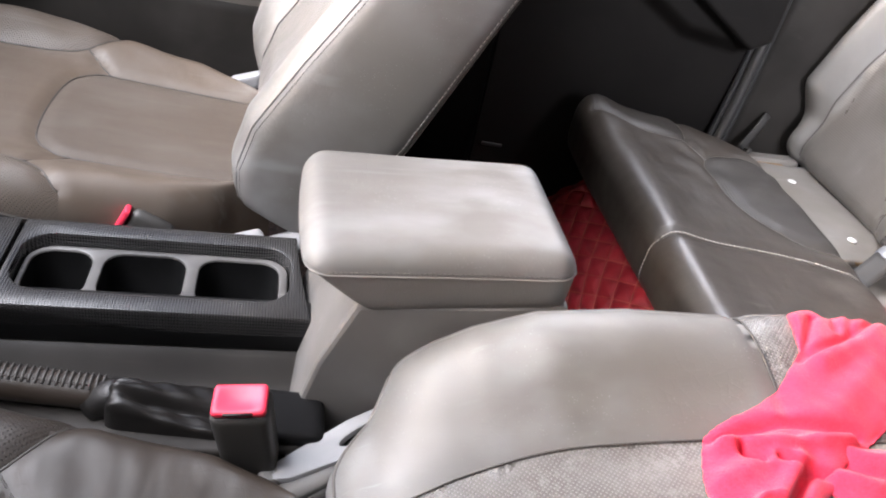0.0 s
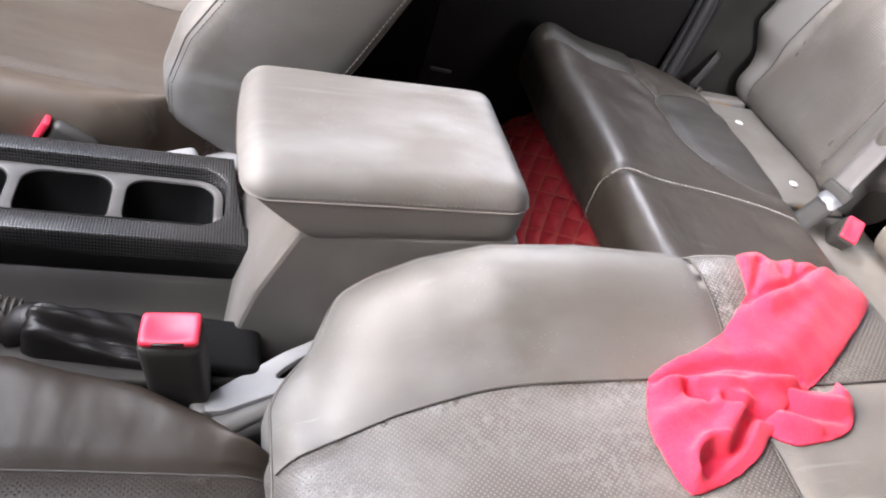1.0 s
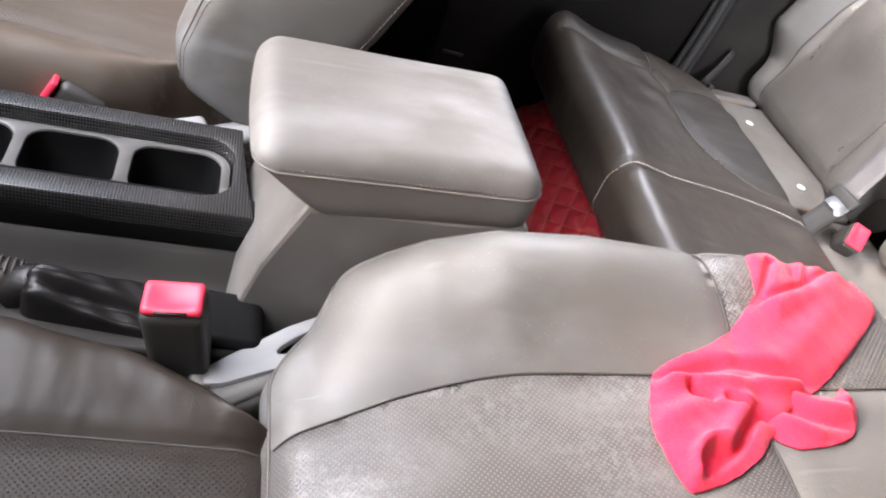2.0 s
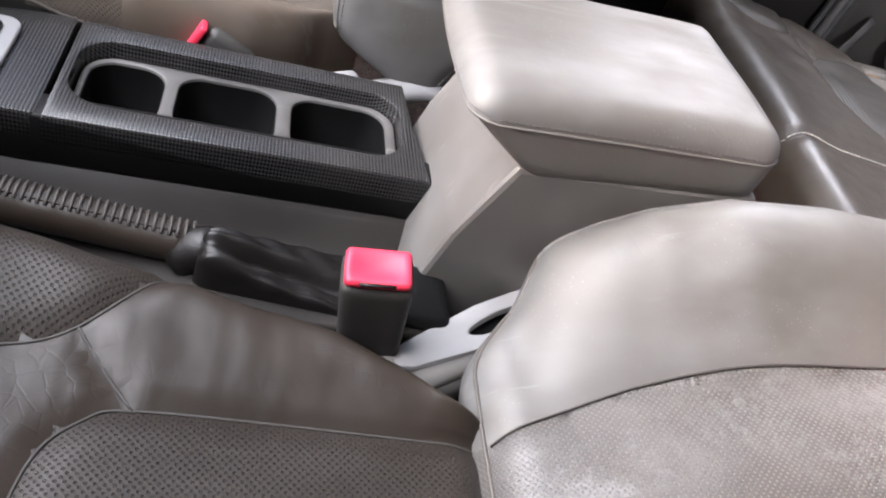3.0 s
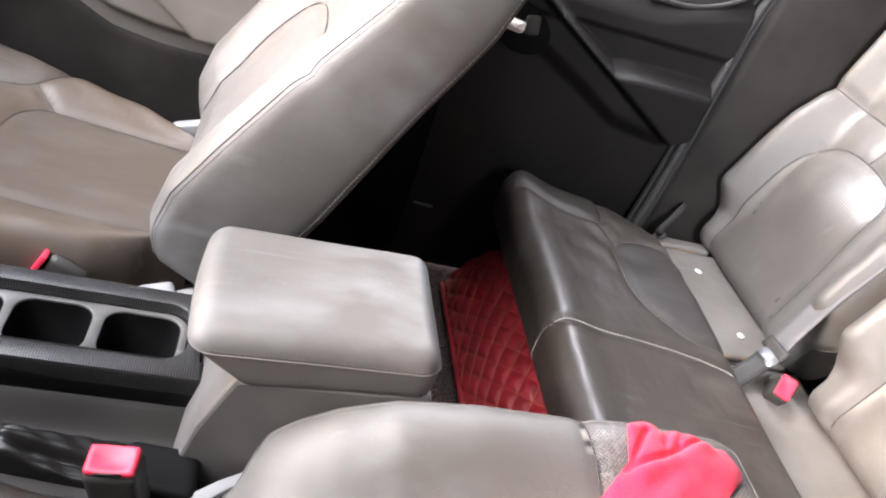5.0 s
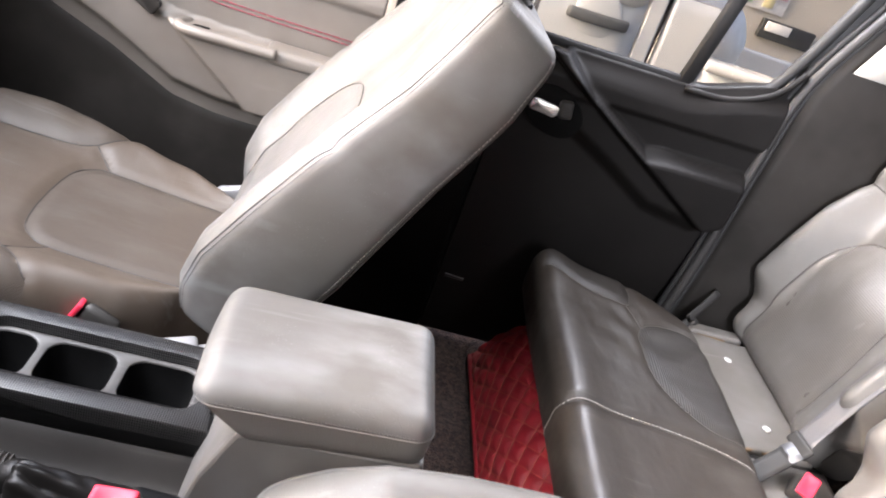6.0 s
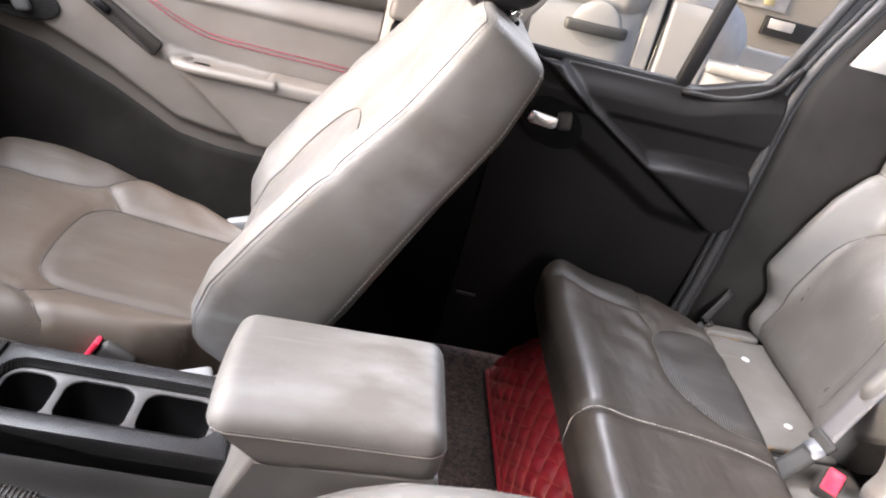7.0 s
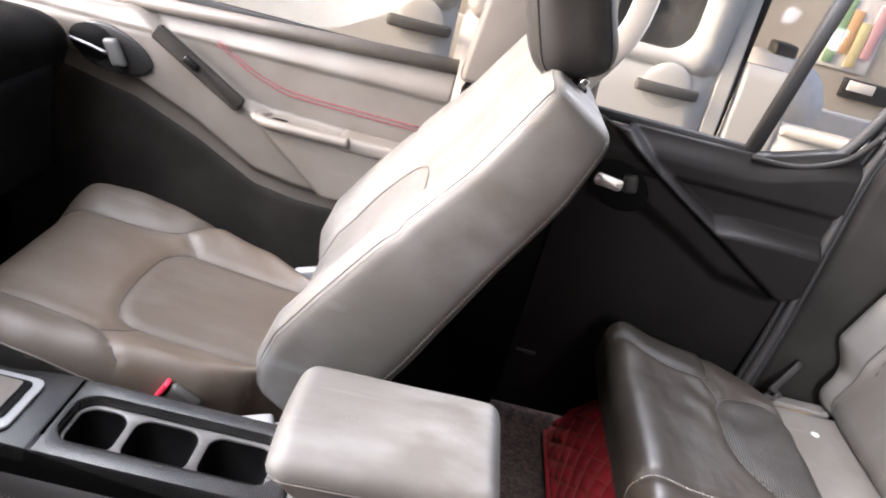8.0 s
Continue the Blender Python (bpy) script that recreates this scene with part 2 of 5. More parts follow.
M_CHROME = make_plain("chrome", (0.80, 0.80, 0.80), 0.12, 1.0)
M_STEEL = make_plain("dull_steel", (0.26, 0.26, 0.27), 0.45, 1.0)
M_WHITE = make_plain("white_clip", (0.78, 0.76, 0.72), 0.5)
M_FOAM = make_plain("yellowed_foam", (0.26, 0.17, 0.095), 0.9)
M_PAINT = make_plain("white_car_paint", (0.58, 0.572, 0.545), 0.25, scale=3, spread=0.05, Coat_Weight=0.6)
M_RUBBER = make_plain("black_rubber", (0.018, 0.018, 0.018), 0.6)
M_HANDLE = make_plain("grey_handle_plastic", (0.09, 0.09, 0.088), 0.5)
M_SEAL = make_plain("grey_seal", (0.045, 0.043, 0.041), 0.5)
M_CONCRETE = make_plain("concrete", (0.21, 0.20, 0.19), 0.9, scale=5, spread=0.25)
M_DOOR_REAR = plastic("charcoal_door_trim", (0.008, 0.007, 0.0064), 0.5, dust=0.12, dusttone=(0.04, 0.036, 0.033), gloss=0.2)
# Low-gloss black for recesses: their shade is put into the colour.
M_RECESS = make_plain("recess_shade_black", (0.004, 0.004, 0.004), 0.7, Specular_IOR_Level=0.1)
# The dashboard's shade over the lower door is put into this colour.
M_DOOR_SHADE = plastic("shaded_door_plastic", (0.020, 0.0178, 0.0155), 0.6, dust=0.12, dusttone=(0.16, 0.145, 0.13), gloss=0.2)
M_WALL_DARK = make_plain("dark_grey_wall", (0.13, 0.125, 0.12), 0.9, scale=5, spread=0.3)
M_WALL = make_plain("cream_plaster", (0.52, 0.475, 0.40), 0.9, scale=4, spread=0.12)


def make_glass(name, tint):
    k = Nodes(name)
    clear, gloss, both = k.n.new("ShaderNodeBsdfTransparent"), k.n.new("ShaderNodeBsdfGlossy"), k.n.new("ShaderNodeMixShader")
    clear.inputs["Color"].default_value = (*tint, 1)
    gloss.inputs["Roughness"].default_value = 0.02
    both.inputs[0].default_value = 0.03
    for a, b in ((clear.outputs[0], both.inputs[1]), (gloss.outputs[0], both.inputs[2]), (both.outputs[0], k.n["Material Output"].inputs["Surface"])):
        k.l.new(a, b)
    return k.mat


M_GLASS = make_glass("clear_glass", (0.95, 0.97, 0.96))
M_GLASS_DARK = make_plain("dark_tinted_glass", (0.05, 0.055, 0.055), 0.06, scale=4, spread=0.2)


# ---- building helpers ----
def thing(name, at, label, category, group="", kind=""):
    ob = new(name)
    ob.empty_display_size = 0.05
    ob.location = at
    return tagged(ob, label, category, group, kind)


def part(name, bm, material, parent=None, label=""):
    """Links a bmesh, given in world coordinates, as one mesh object under a thing or a part."""
    me = bpy.data.meshes.new(name)
    if isinstance(bm, bmesh.types.BMesh):
        bm.normal_update()
        bm.to_mesh(me)
        bm.free()
    else:
        verts, faces, uvs = bm
        me.from_pydata(verts, [], faces)
        if uvs is not None:
            layer = me.uv_layers.new(name="UVMap")
            flat = np.asarray(uvs, dtype=np.float32)[np.concatenate([np.asarray(f) for f in faces])]
            layer.data.foreach_set("uv", flat.ravel())
    me.polygons.foreach_set("use_smooth", [True] * len(me.polygons))
    me.materials.append(material)
    me.update()
    ob = new(name, me)
    if parent is not None:
        ob.parent = parent
        if parent.type == "EMPTY":
            ob.matrix_parent_inverse = Matrix.Translation(-Vector(parent.location))
    if label:
        ob["label"] = label
    return ob


def sharp(ob, degrees=35):
    """Hard edges where the faces meet at more than that angle."""
    bm = bmesh.new()
    bm.from_mesh(ob.data)
    for e in bm.edges:
        e.smooth = not (len(e.link_faces) == 2 and e.calc_face_angle(0) > radians(degrees))
    bm.to_mesh(ob.data)
    bm.free()
    return ob


def rbox(size, bevel=0.004, seg=2, m=None):
    bm = bmesh.new()
    bmesh.ops.create_cube(bm, size=1.0)
    bmesh.ops.scale(bm, vec=size, verts=bm.verts)
    if bevel > 0:
        bmesh.ops.bevel(bm, geom=bm.edges[:], offset=bevel, segments=seg, profile=0.5, affect="EDGES")
    if m is not None:
        bmesh.ops.transform(bm, matrix=m, verts=bm.verts)
    return bm


def box(x0, x1, y0, y1, z0, z1, bevel=0.004, seg=2):
    return rbox((x1 - x0, y1 - y0, z1 - z0), bevel, seg, Matrix.Translation(((x0 + x1) / 2, (y0 + y1) / 2, (z0 + z1) / 2)))


def prism(outline, depth, bevel=0.0, seg=2, m=None):
    """A flat outline in the local xy plane, drawn out along z from 0 to depth."""
    bm = bmesh.new()
    f = bm.faces.new([bm.verts.new((x, y, 0)) for x, y in outline])
    out = bmesh.ops.extrude_face_region(bm, geom=[f])
    bmesh.ops.translate(bm, vec=(0, 0, depth), verts=[v for v in out["geom"] if isinstance(v, bmesh.types.BMVert)])
    bmesh.ops.recalc_face_normals(bm, faces=bm.faces)
    if bevel > 0:
        bmesh.ops.bevel(bm, geom=bm.edges[:], offset=bevel, segments=seg, profile=0.5, affect="EDGES")
    if m is not None:
        bmesh.ops.transform(bm, matrix=m, verts=bm.verts)
    return bm


XZ = Matrix(((1, 0, 0, 0), (0, 0, -1, 0), (0, 1, 0, 0), (0, 0, 0, 1)))  # local xy drawn in the world's xz, depth towards -y


def rounded(w, h, r, n=6, cx=0.0, cy=0.0):
    out = []
    for sx, sy, a0 in ((1, 1, 0), (-1, 1, 90), (-1, -1, 180), (1, -1, 270)):
        for i in range(n + 1):
            a = radians(a0 + 90 * i / n)
            out.append((cx + sx * (w / 2 - r) + r * math.cos(a), cy + sy * (h / 2 - r) + r * math.sin(a)))
    return out


def smooth_line(points, step=0.008):
    """A Catmull-Rom line through a few points, evenly sampled."""
    p = [Vector(q) for q in points]
    p = [p[0] * 2 - p[1]] + p + [p[-1] * 2 - p[-2]]
    out = []
    for i in range(1, len(p) - 2):
        n = max(2, int((p[i + 1] - p[i]).length / step))
        for j in range(n):
            t = j / n
            out.append(0.5 * ((2 * p[i]) + (p[i + 1] - p[i - 1]) * t + (2 * p[i - 1] - 5 * p[i] + 4 * p[i + 1] - p[i + 2]) * t * t + (3 * p[i] - p[i - 1] - 3 * p[i + 1] + p[i + 2]) * t ** 3))
    return out + [p[-2]]


def tube(points, r, n=6, flat=1.0, up=(0, 0, 1), closed=False):
    """A round (or flattened) strand along points; returns verts, faces, uvs."""
    pts = [Vector(q) for q in points]
    verts, faces, uvs, run = [], [], [], 0.0
    for i, p in enumerate(pts):
        d = (pts[(i + 1) % len(pts)] - pts[i - 1]) if closed else (pts[min(i + 1, len(pts) - 1)] - pts[max(i - 1, 0)])
        d.normalize()
        u = Vector(up)
        s = d.cross(u)
        s = s.normalized() if s.length > 1e-4 else d.orthogonal().normalized()
        w = s.cross(d).normalized()
        run += (p - pts[i - 1]).length if i else 0.0
        for j in range(n):
            a = 2 * math.pi * j / n
            verts.append(p + s * (r * math.cos(a)) + w * (r * flat * math.sin(a)))
            uvs.append((r * math.cos(a), run))
    m = len(pts)
    for i in range(m if closed else m - 1):
        for j in range(n):
            k2 = (i + 1) % m
            faces.append((i * n + j, i * n + (j + 1) % n, k2 * n + (j + 1) % n, k2 * n + j))
    if not closed:
        faces.append(tuple(range(n))[::-1])
        faces.append(tuple(range((m - 1) * n, m * n)))
    return verts, faces, uvs


def strands(list_of_points, r, n=5, **more):
    verts, faces, uvs = [], [], []
    for pts in list_of_points:
        v, f, u = tube(pts, r, n, **more)
        o = len(verts)
        verts += v
        uvs += u
        faces += [tuple(i + o for i in q) for q in f]
    return verts, faces, uvs


def stitches(points, r=0.0007, dash=0.0042, gap=0.0022):
    """A broken thread line along a path: one dash after another."""
    pts = [Vector(p) for p in points]
    total, runs, cur, on, left = 0.0, [], [pts[0]], True, dash
    for a, b in zip(pts, pts[1:]):
        seg, pos = (b - a).length, 0.0
        while seg - pos > left:
            pos += left
            q = a.lerp(b, pos / seg)
            if on:
                runs.append(cur + [q])
                cur = []
            else:
                cur = [q]
            on = not on
            left = dash if on else gap
        left -= seg - pos
        if on:
            cur.append(b)
    return strands([c for c in runs if len(c) > 1 and (c[-1] - c[0]).length > 1e-4], r, 4)


def sheet(f, nu, nv, thick, down=(0, 0, -1), uvscale=(1.0, 1.0)):
    """A closed slab whose top is f(u, v), u and v from 0 to 1."""
    d = Vector(down) * thick
    verts, faces, uvs = [], [], []
    for layer in range(2):
        for i in range(nu + 1):
            for j in range(nv + 1):
                p = Vector(f(i / nu, j / nv))
                verts.append(p + d * layer)
                uvs.append((i / nu * uvscale[0], j / nv * uvscale[1]))
    w = nv + 1
    o = (nu + 1) * w
    for i in range(nu):
        for j in range(nv):
            q = (i * w + j, (i + 1) * w + j, (i + 1) * w + j + 1, i * w + j + 1)
            faces.append(q)
            faces.append(tuple(a + o for a in reversed(q)))
    for i in range(nu):
        for a, b in ((i * w, (i + 1) * w), ((i + 1) * w + nv, i * w + nv)):
            faces.append((b, a, a + o, b + o))
    for j in range(nv):
        for a, b in ((j + 1, j), (nu * w + j, nu * w + j + 1)):
            faces.append((b, a, a + o, b + o))
    return verts, faces, uvs


def near_line(x, y, lines):
    """Distance of many points to the nearest of some broken lines, in the pad's own plane."""
    best = np.full(x.shape, 9.0)
    for line in lines:
        for (ax, ay), (bx, by) in zip(line, line[1:]):
            dx, dy = bx - ax, by - ay
            t = np.clip(((x - ax) * dx + (y - ay) * dy) / (dx * dx + dy * dy + 1e-12), 0, 1)
            best = np.minimum(best, np.hypot(x - ax - t * dx, y - ay - t * dy))
    return best


def inside(x, y, line):
    """Which of many points lie within a closed outline."""
    hit = np.zeros(x.shape, dtype=bool)
    for (ax, ay), (bx, by) in zip(line, line[1:] + line[:1]):
        cross = ((ay > y) != (by > y)) & (x < (bx - ax) * (y - ay) / (by - ay + 1e-12) + ax)
        hit ^= cross
    return hit


class Pad:
    """A stuffed block with rounded edges. half: half sizes; r: edge radius; shape(x, y, z) bends the points (arrays);
    seams: lines in the pad's own xy plane that pull the top in; m: its pose."""

    def __init__(self, half, r, step, shape, m, seams=(), pull=0.006, wide=0.011, snap=0.52):
        self.half, self.r, self.step, self.shape, self.m = half, r, step, shape, m
        self.seams = [[(p.x, p.y) for p in smooth_line([(a, b, 0) for a, b in s], 0.02)] for s in seams]
        self.pull, self.wide = pull, wide
        n = [max(2, round(2 * h / step)) for h in half]
        index, pts, self.faces = {}, [], []

        def vert(i, j, k):
            key = (i, j, k)
            if key not in index:
                index[key] = len(pts)
                pts.append((-half[0] + 2 * half[0] * i / n[0], -half[1] + 2 * half[1] * j / n[1], -half[2] + 2 * half[2] * k / n[2]))
            return index[key]

        for axis in range(3):
            a, b = (axis + 1) % 3, (axis + 2) % 3
            for side in (0, n[axis]):
                for i in range(n[a]):
                    for j in range(n[b]):
                        q = []
                        for da, db in ((0, 0), (1, 0), (1, 1), (0, 1)):
                            c = [0, 0, 0]
                            c[axis], c[a], c[b] = side, i + da, j + db
                            q.append(vert(*c))
                        self.faces.append(tuple(q if side else q[::-1]))
        self.flat = np.array(pts)
        self.settle(step * snap)
        self.points = self.bend(self.flat)

    def settle(self, reach):
        """Draws the top's nearest points onto the seam lines, so that panels end in clean edges."""
        for line in self.seams:
            top = np.where(self.flat[:, 2] > self.half[2] - 1e-6)[0]
            x, y = self.flat[top, 0], self.flat[top, 1]
            best, bx, by = np.full(x.shape, 9.0), x.copy(), y.copy()
            for (ax, ay), (cx, cy) in zip(line, line[1:]):
                dx, dy = cx - ax, cy - ay
                t = np.clip(((x - ax) * dx + (y - ay) * dy) / (dx * dx + dy * dy + 1e-12), 0, 1)
                d = np.hypot(x - ax - t * dx, y - ay - t * dy)
                near = d < best
                best = np.where(near, d, best)
                bx, by = np.where(near, ax + t * dx, bx), np.where(near, ay + t * dy, by)
            pull = best < reach
            self.flat[top[pull], 0], self.flat[top[pull], 1] = bx[pull], by[pull]

    def within(self, k2, *corners):
        """A test for the faces inside one seam line, closed by some corners."""
        line = self.seams[k2] + list(corners)
        return lambda x, y, z: inside(x, y, line)

    def bend(self, p):
        half, r = np.array(self.half), min(self.r, min(self.half) * 0.999)
        inner = np.clip(p, -(half - r), half - r)
        d = p - inner
        ln = np.linalg.norm(d, axis=1, keepdims=True)
        q = np.where(ln > 1e-9, inner + d / np.maximum(ln, 1e-9) * r, p)
        if self.seams:
            dist = near_line(p[:, 0], p[:, 1], self.seams)
            top = np.clip((p[:, 2] / self.half[2] - 0.2) / 0.8, 0, 1)
            q[:, 2] -= self.pull * np.exp(-(dist / self.wide) ** 2) * top
        x, y, z = self.shape(q[:, 0], q[:, 1], q[:, 2])
        out = np.stack([x, y, z, np.ones_like(x)], axis=1)
        return (out @ np.array(self.m).T)[:, :3]

    def on_top(self, line, lift=0.0, step=0.006):
        """A line drawn in the pad's plane, laid on its top."""
        pts = smooth_line([(a, b, 0) for a, b in line], step)
        flat = np.array([(p.x, p.y, self.half[2]) for p in pts])
        up = np.array((self.m.to_3x3() @ Vector((0, 0, 1))).normalized())
        return [Vector(p) for p in self.bend(flat) + up * lift]

    def on(self, points, lift=0.0):
        """Points of the plain block's surface, laid on the shaped one."""
        flat = np.array(points, dtype=float)
        mid = self.bend(flat * 0.97)
        top = self.bend(flat)
        d = top - mid
        d /= np.maximum(np.linalg.norm(d, axis=1, keepdims=True), 1e-9)
        return [Vector(p) for p in top + d * lift]

    def piece(self, which):
        """The faces whose middles pass the test which(x, y, z), as verts, faces, uvs."""
        mids = self.flat[np.array(self.faces)].mean(axis=1)
        keep = which(mids[:, 0], mids[:, 1], mids[:, 2])
        used, verts, faces, uvs = {}, [], [], []
        for f, k2 in zip(self.faces, keep):
            if not k2:
                continue
            q = []
            for v in f:
                if v not in used:
                    used[v] = len(verts)
                    verts.append(tuple(self.points[v]))
                    a, b, c = self.flat[v]
                    uvs.append((a + c * 0.3, b + c))
                q.append(used[v])
            faces.append(tuple(q))
        return verts, faces, uvs


def swell(t):
    t = np.clip(t, 0, 1)
    return t * t * (3 - 2 * t)


def plain_shape(x, y, z):
    return x, y, z


# ---- the cabin ----
def slab(name, bm, material, label, category, kind="structure"):
    return tagged(part(name, bm, material), label, category, kind=kind)


def floor_top(u, v):
    x, y = -1.15 + 2.5 * u, -0.74 + 1.54 * v
    hump = 0.13 * math.exp(-((y - 0.02) / 0.13) ** 4) * (1 if x < 0.5 else 1)
    return x, y, 0.03 + hump + 0.004 * noise.noise((x * 9, y * 9, 0))


slab("floor", sheet(floor_top, 100, 60, 0.05), M_CARPET, "dark brown looped carpet floor of the cabin", "carpet")
slab("ceiling", box(-0.10, 1.30, -0.66, 0.70, 1.27, 1.30, 0.01), M_LINER, "pale fabric headliner under the cabin roof", "headliner")
slab("wall_rear", box(1.36, 1.40, -0.74, 0.74, 0.0, 0.80, 0.01), M_TRIM_DARK, "dark trim of the cabin's rear wall", "trim")
slab("wall_front", box(-1.22, -1.16, -0.74, 0.74, -0.02, 0.80, 0.01), M_TRIM_DARK, "dark firewall behind the dashboard", "trim")
slab("kick_panel", box(-1.17, -0.795, 0.705, 0.76, -0.02, 0.77, 0.008), M_TRIM_DARK, "dark kick panel ahead of the passenger door", "trim")
slab("sill", box(-1.15, 1.38, -0.80, -0.72, -0.02, 0.07, 0.012), M_TRIM_DARK, "dark plastic door sill", "sill")
ground = slab("ground", sheet(lambda u, v: (-60 + 120 * u, -60 + 120 * v, -0.52 + 0.01 * noise.noise((u * 40, v * 40, 0))), 40, 40, 0.2), M_CONCRETE, "pale concrete yard under the vehicles", "ground")

dash = thing("dashboard", (-1.0, 0, 0.5), "dark plastic dashboard across the front of the cabin", "dashboard")


def dash_shape(x, y, z):
    return x + 0.05 * np.sin(z * 9), y, z + 0.03 * np.cos(y * 4)


part("dash_body", Pad((0.23, 0.70, 0.18), 0.07, 0.03, dash_shape, pose(-0.92, 0, 0.54)).piece(lambda x, y, z: x < 9), M_TRIM_DARK, dash)
part("glovebox_lid", Pad((0.02, 0.20, 0.10), 0.012, 0.02, plain_shape, pose(-0.665, 0.40, 0.52)).piece(lambda x, y, z: x < 9), M_TRIM_DARK, dash)

# Pillars, roof rails and body of the far side.
pillar = thing("pillar_b", (0.18, 0.73, 0.1), "taupe trimmed pillar between the two side doors", "pillar", kind="structure")
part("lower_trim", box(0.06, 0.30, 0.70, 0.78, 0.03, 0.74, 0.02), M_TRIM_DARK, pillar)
part("upper_trim", prism([(0.05, 0.74), (0.31, 0.74), (0.27, 1.24), (0.10, 1.24)], 0.06, 0.012, 2, Matrix.Translation((0, 0.77, 0)) @ XZ), M_TRIM, pillar)
screen = slab("windscreen", sheet(lambda u, v: (-1.13 + 1.02 * v, -0.68 + 1.36 * u, 0.76 + 0.50 * v + 0.03 * math.sin(math.pi * v)), 12, 10, 0.004), M_GLASS, "clear sloping windscreen", "window")
screen.visible_shadow = False
pillar2 = thing("pillar_b", (0.30, -0.75, 0.1), "taupe trimmed pillar beside the open driver's door", "pillar", kind="structure")
part("lower_trim", box(0.22, 0.40, -0.80, -0.73, 0.03, 0.74, 0.02), M_TRIM_DARK, pillar2)
part("upper_trim", prism([(0.24, 0.74), (0.40, 0.74), (0.36, 1.24), (0.25, 1.24)], 0.06, 0.012, 2, Matrix.Translation((0, -0.73, 0)) @ XZ), M_TRIM, pillar2)
for y in (-0.74, 0.74):
    slab("roof_rail", box(-0.13, 1.34, y - 0.04, y + 0.04, 1.24, 1.31, 0.02), M_TRIM, "taupe roof rail above the doors", "roof rail")
for s in (-1, 1):
    slab("pillar_a", tube([(-1.15, 0.74 * s, 0.74), (-0.68, 0.73 * s, 1.0), (-0.11, 0.72 * s, 1.275)], 0.034, 10), M_TRIM, "sloping taupe windscreen pillar", "pillar")

# Unseen canopy, added only to hold sky light off the driver's side.
slab("canopy", box(-3.2, 11, -2.3, -0.78, 2.60, 2.68, 0.02), M_WALL_DARK, "unseen grey canopy added to cut sky light from the open side", "canopy")
# Unseen dark wall, added to block low light through the driver's doorway.
slab("light_block_wall", box(-9, 11, -2.3, -2.1, -0.6, 2.6, 0.02), M_WALL_DARK, "unseen grey wall added to block light from the open side", "wall")

# Rear quarter behind the far door: jamb, seal and panel.
slab("window_pillar", prism([(0.832, 0.80), (0.862, 0.79), (0.935, 0.97), (1.05, 1.22), (0.955, 1.22), (0.900, 1.05), (0.845, 0.90)], 0.018, 0.003, 1, Matrix.Translation((0, 0.752, 0)) @ XZ), M_RUBBER, "black frame behind the quarter pane", "window frame")
# Near rear door, unseen, added closed to keep side light off the bench.
door_n = thing("door_3", (0.8, -0.77, 0.06), "unseen charcoal rear door, closed to cut light behind the driver", "car door", kind="structure")
part("panel", box(0.405, 1.36, -0.80, -0.742, 0.03, 0.74, 0.015), M_DOOR_REAR, door_n)
pane = slab("window_3", box(0.41, 1.20, -0.772, -0.768, 0.735, 1.24, 0), M_GLASS, "clear glass pane of the near rear window", "window")
pane.visible_shadow = False
jamb = thing("door_jamb", (0.86, 0.70, 0.25), "dark rear door jamb with a grey rubber seal", "door jamb", kind="structure")


def jamb_line(dx, dy=0.0):
    return smooth_line([(0.79 + dx, 0.685 + dy, 0.22), (0.815 + dx, 0.70 + dy, 0.40), (0.83 + dx, 0.715 + dy, 0.62), (0.85 + dx, 0.725 + dy, 0.80), (0.92 + dx, 0.725 + dy, 0.97), (1.02 + dx, 0.72 + dy, 1.20)], 0.02)


part("seal", tube(jamb_line(0.0), 0.010, 10, up=(0, 1, 0)), M_SEAL, jamb, "grey rubber door seal")
part("seal", tube(jamb_line(0.013, -0.002), 0.006, 8, up=(0, 1, 0)), M_RUBBER, jamb, "black rubber lip")
part("seal", tube(jamb_line(-0.014, 0.008), 0.007, 8, up=(0, 1, 0)), M_RUBBER, jamb, "black rubber lip")


def quarter(u, v):
    z = 0.10 + 1.12 * v
    x0 = 0.80 + max(0, z - 0.2) * 0.07 + max(0, z - 0.8) * 0.30
    x = x0 + 0.02 + (1.36 - x0) * u
    return x, 0.705 + 0.02 * v - 0.02 * math.sin(math.pi * u), z


part("quarter_panel", sheet(quarter, 20, 24, 0.02, (0, 1, 0)), M_GREY_DARK, jamb, "dark grey trim panel beside the rear seat")
part("upper_panel", sheet(lambda u, v: (0.905 + 0.44 * u + 0.17 * v * (1 - u), 0.690 + 0.01 * v, 0.862 + 0.35 * v), 8, 8, 0.012, (0, 1, 0)), M_LINER, jamb, "cream upper trim panel")


# ---- far doors ----
def smooth01(t):
    t = min(1.0, max(0.0, t))
    return t * t * (3 - 2 * t)


def door_panel(x0, x1, z_top, bulge):
    """An inner door skin: y falls towards the cabin where bulge(x, z) swells."""
    def f(u, v):
        x = x0 + (x1 - x0) * u
        z = 0.06 + (z_top(x) - 0.06) * v
        roll = 0.022 * smooth01((v - 0.93) / 0.07)
        return x, 0.715 - bulge(x, z) + roll, z
    return f


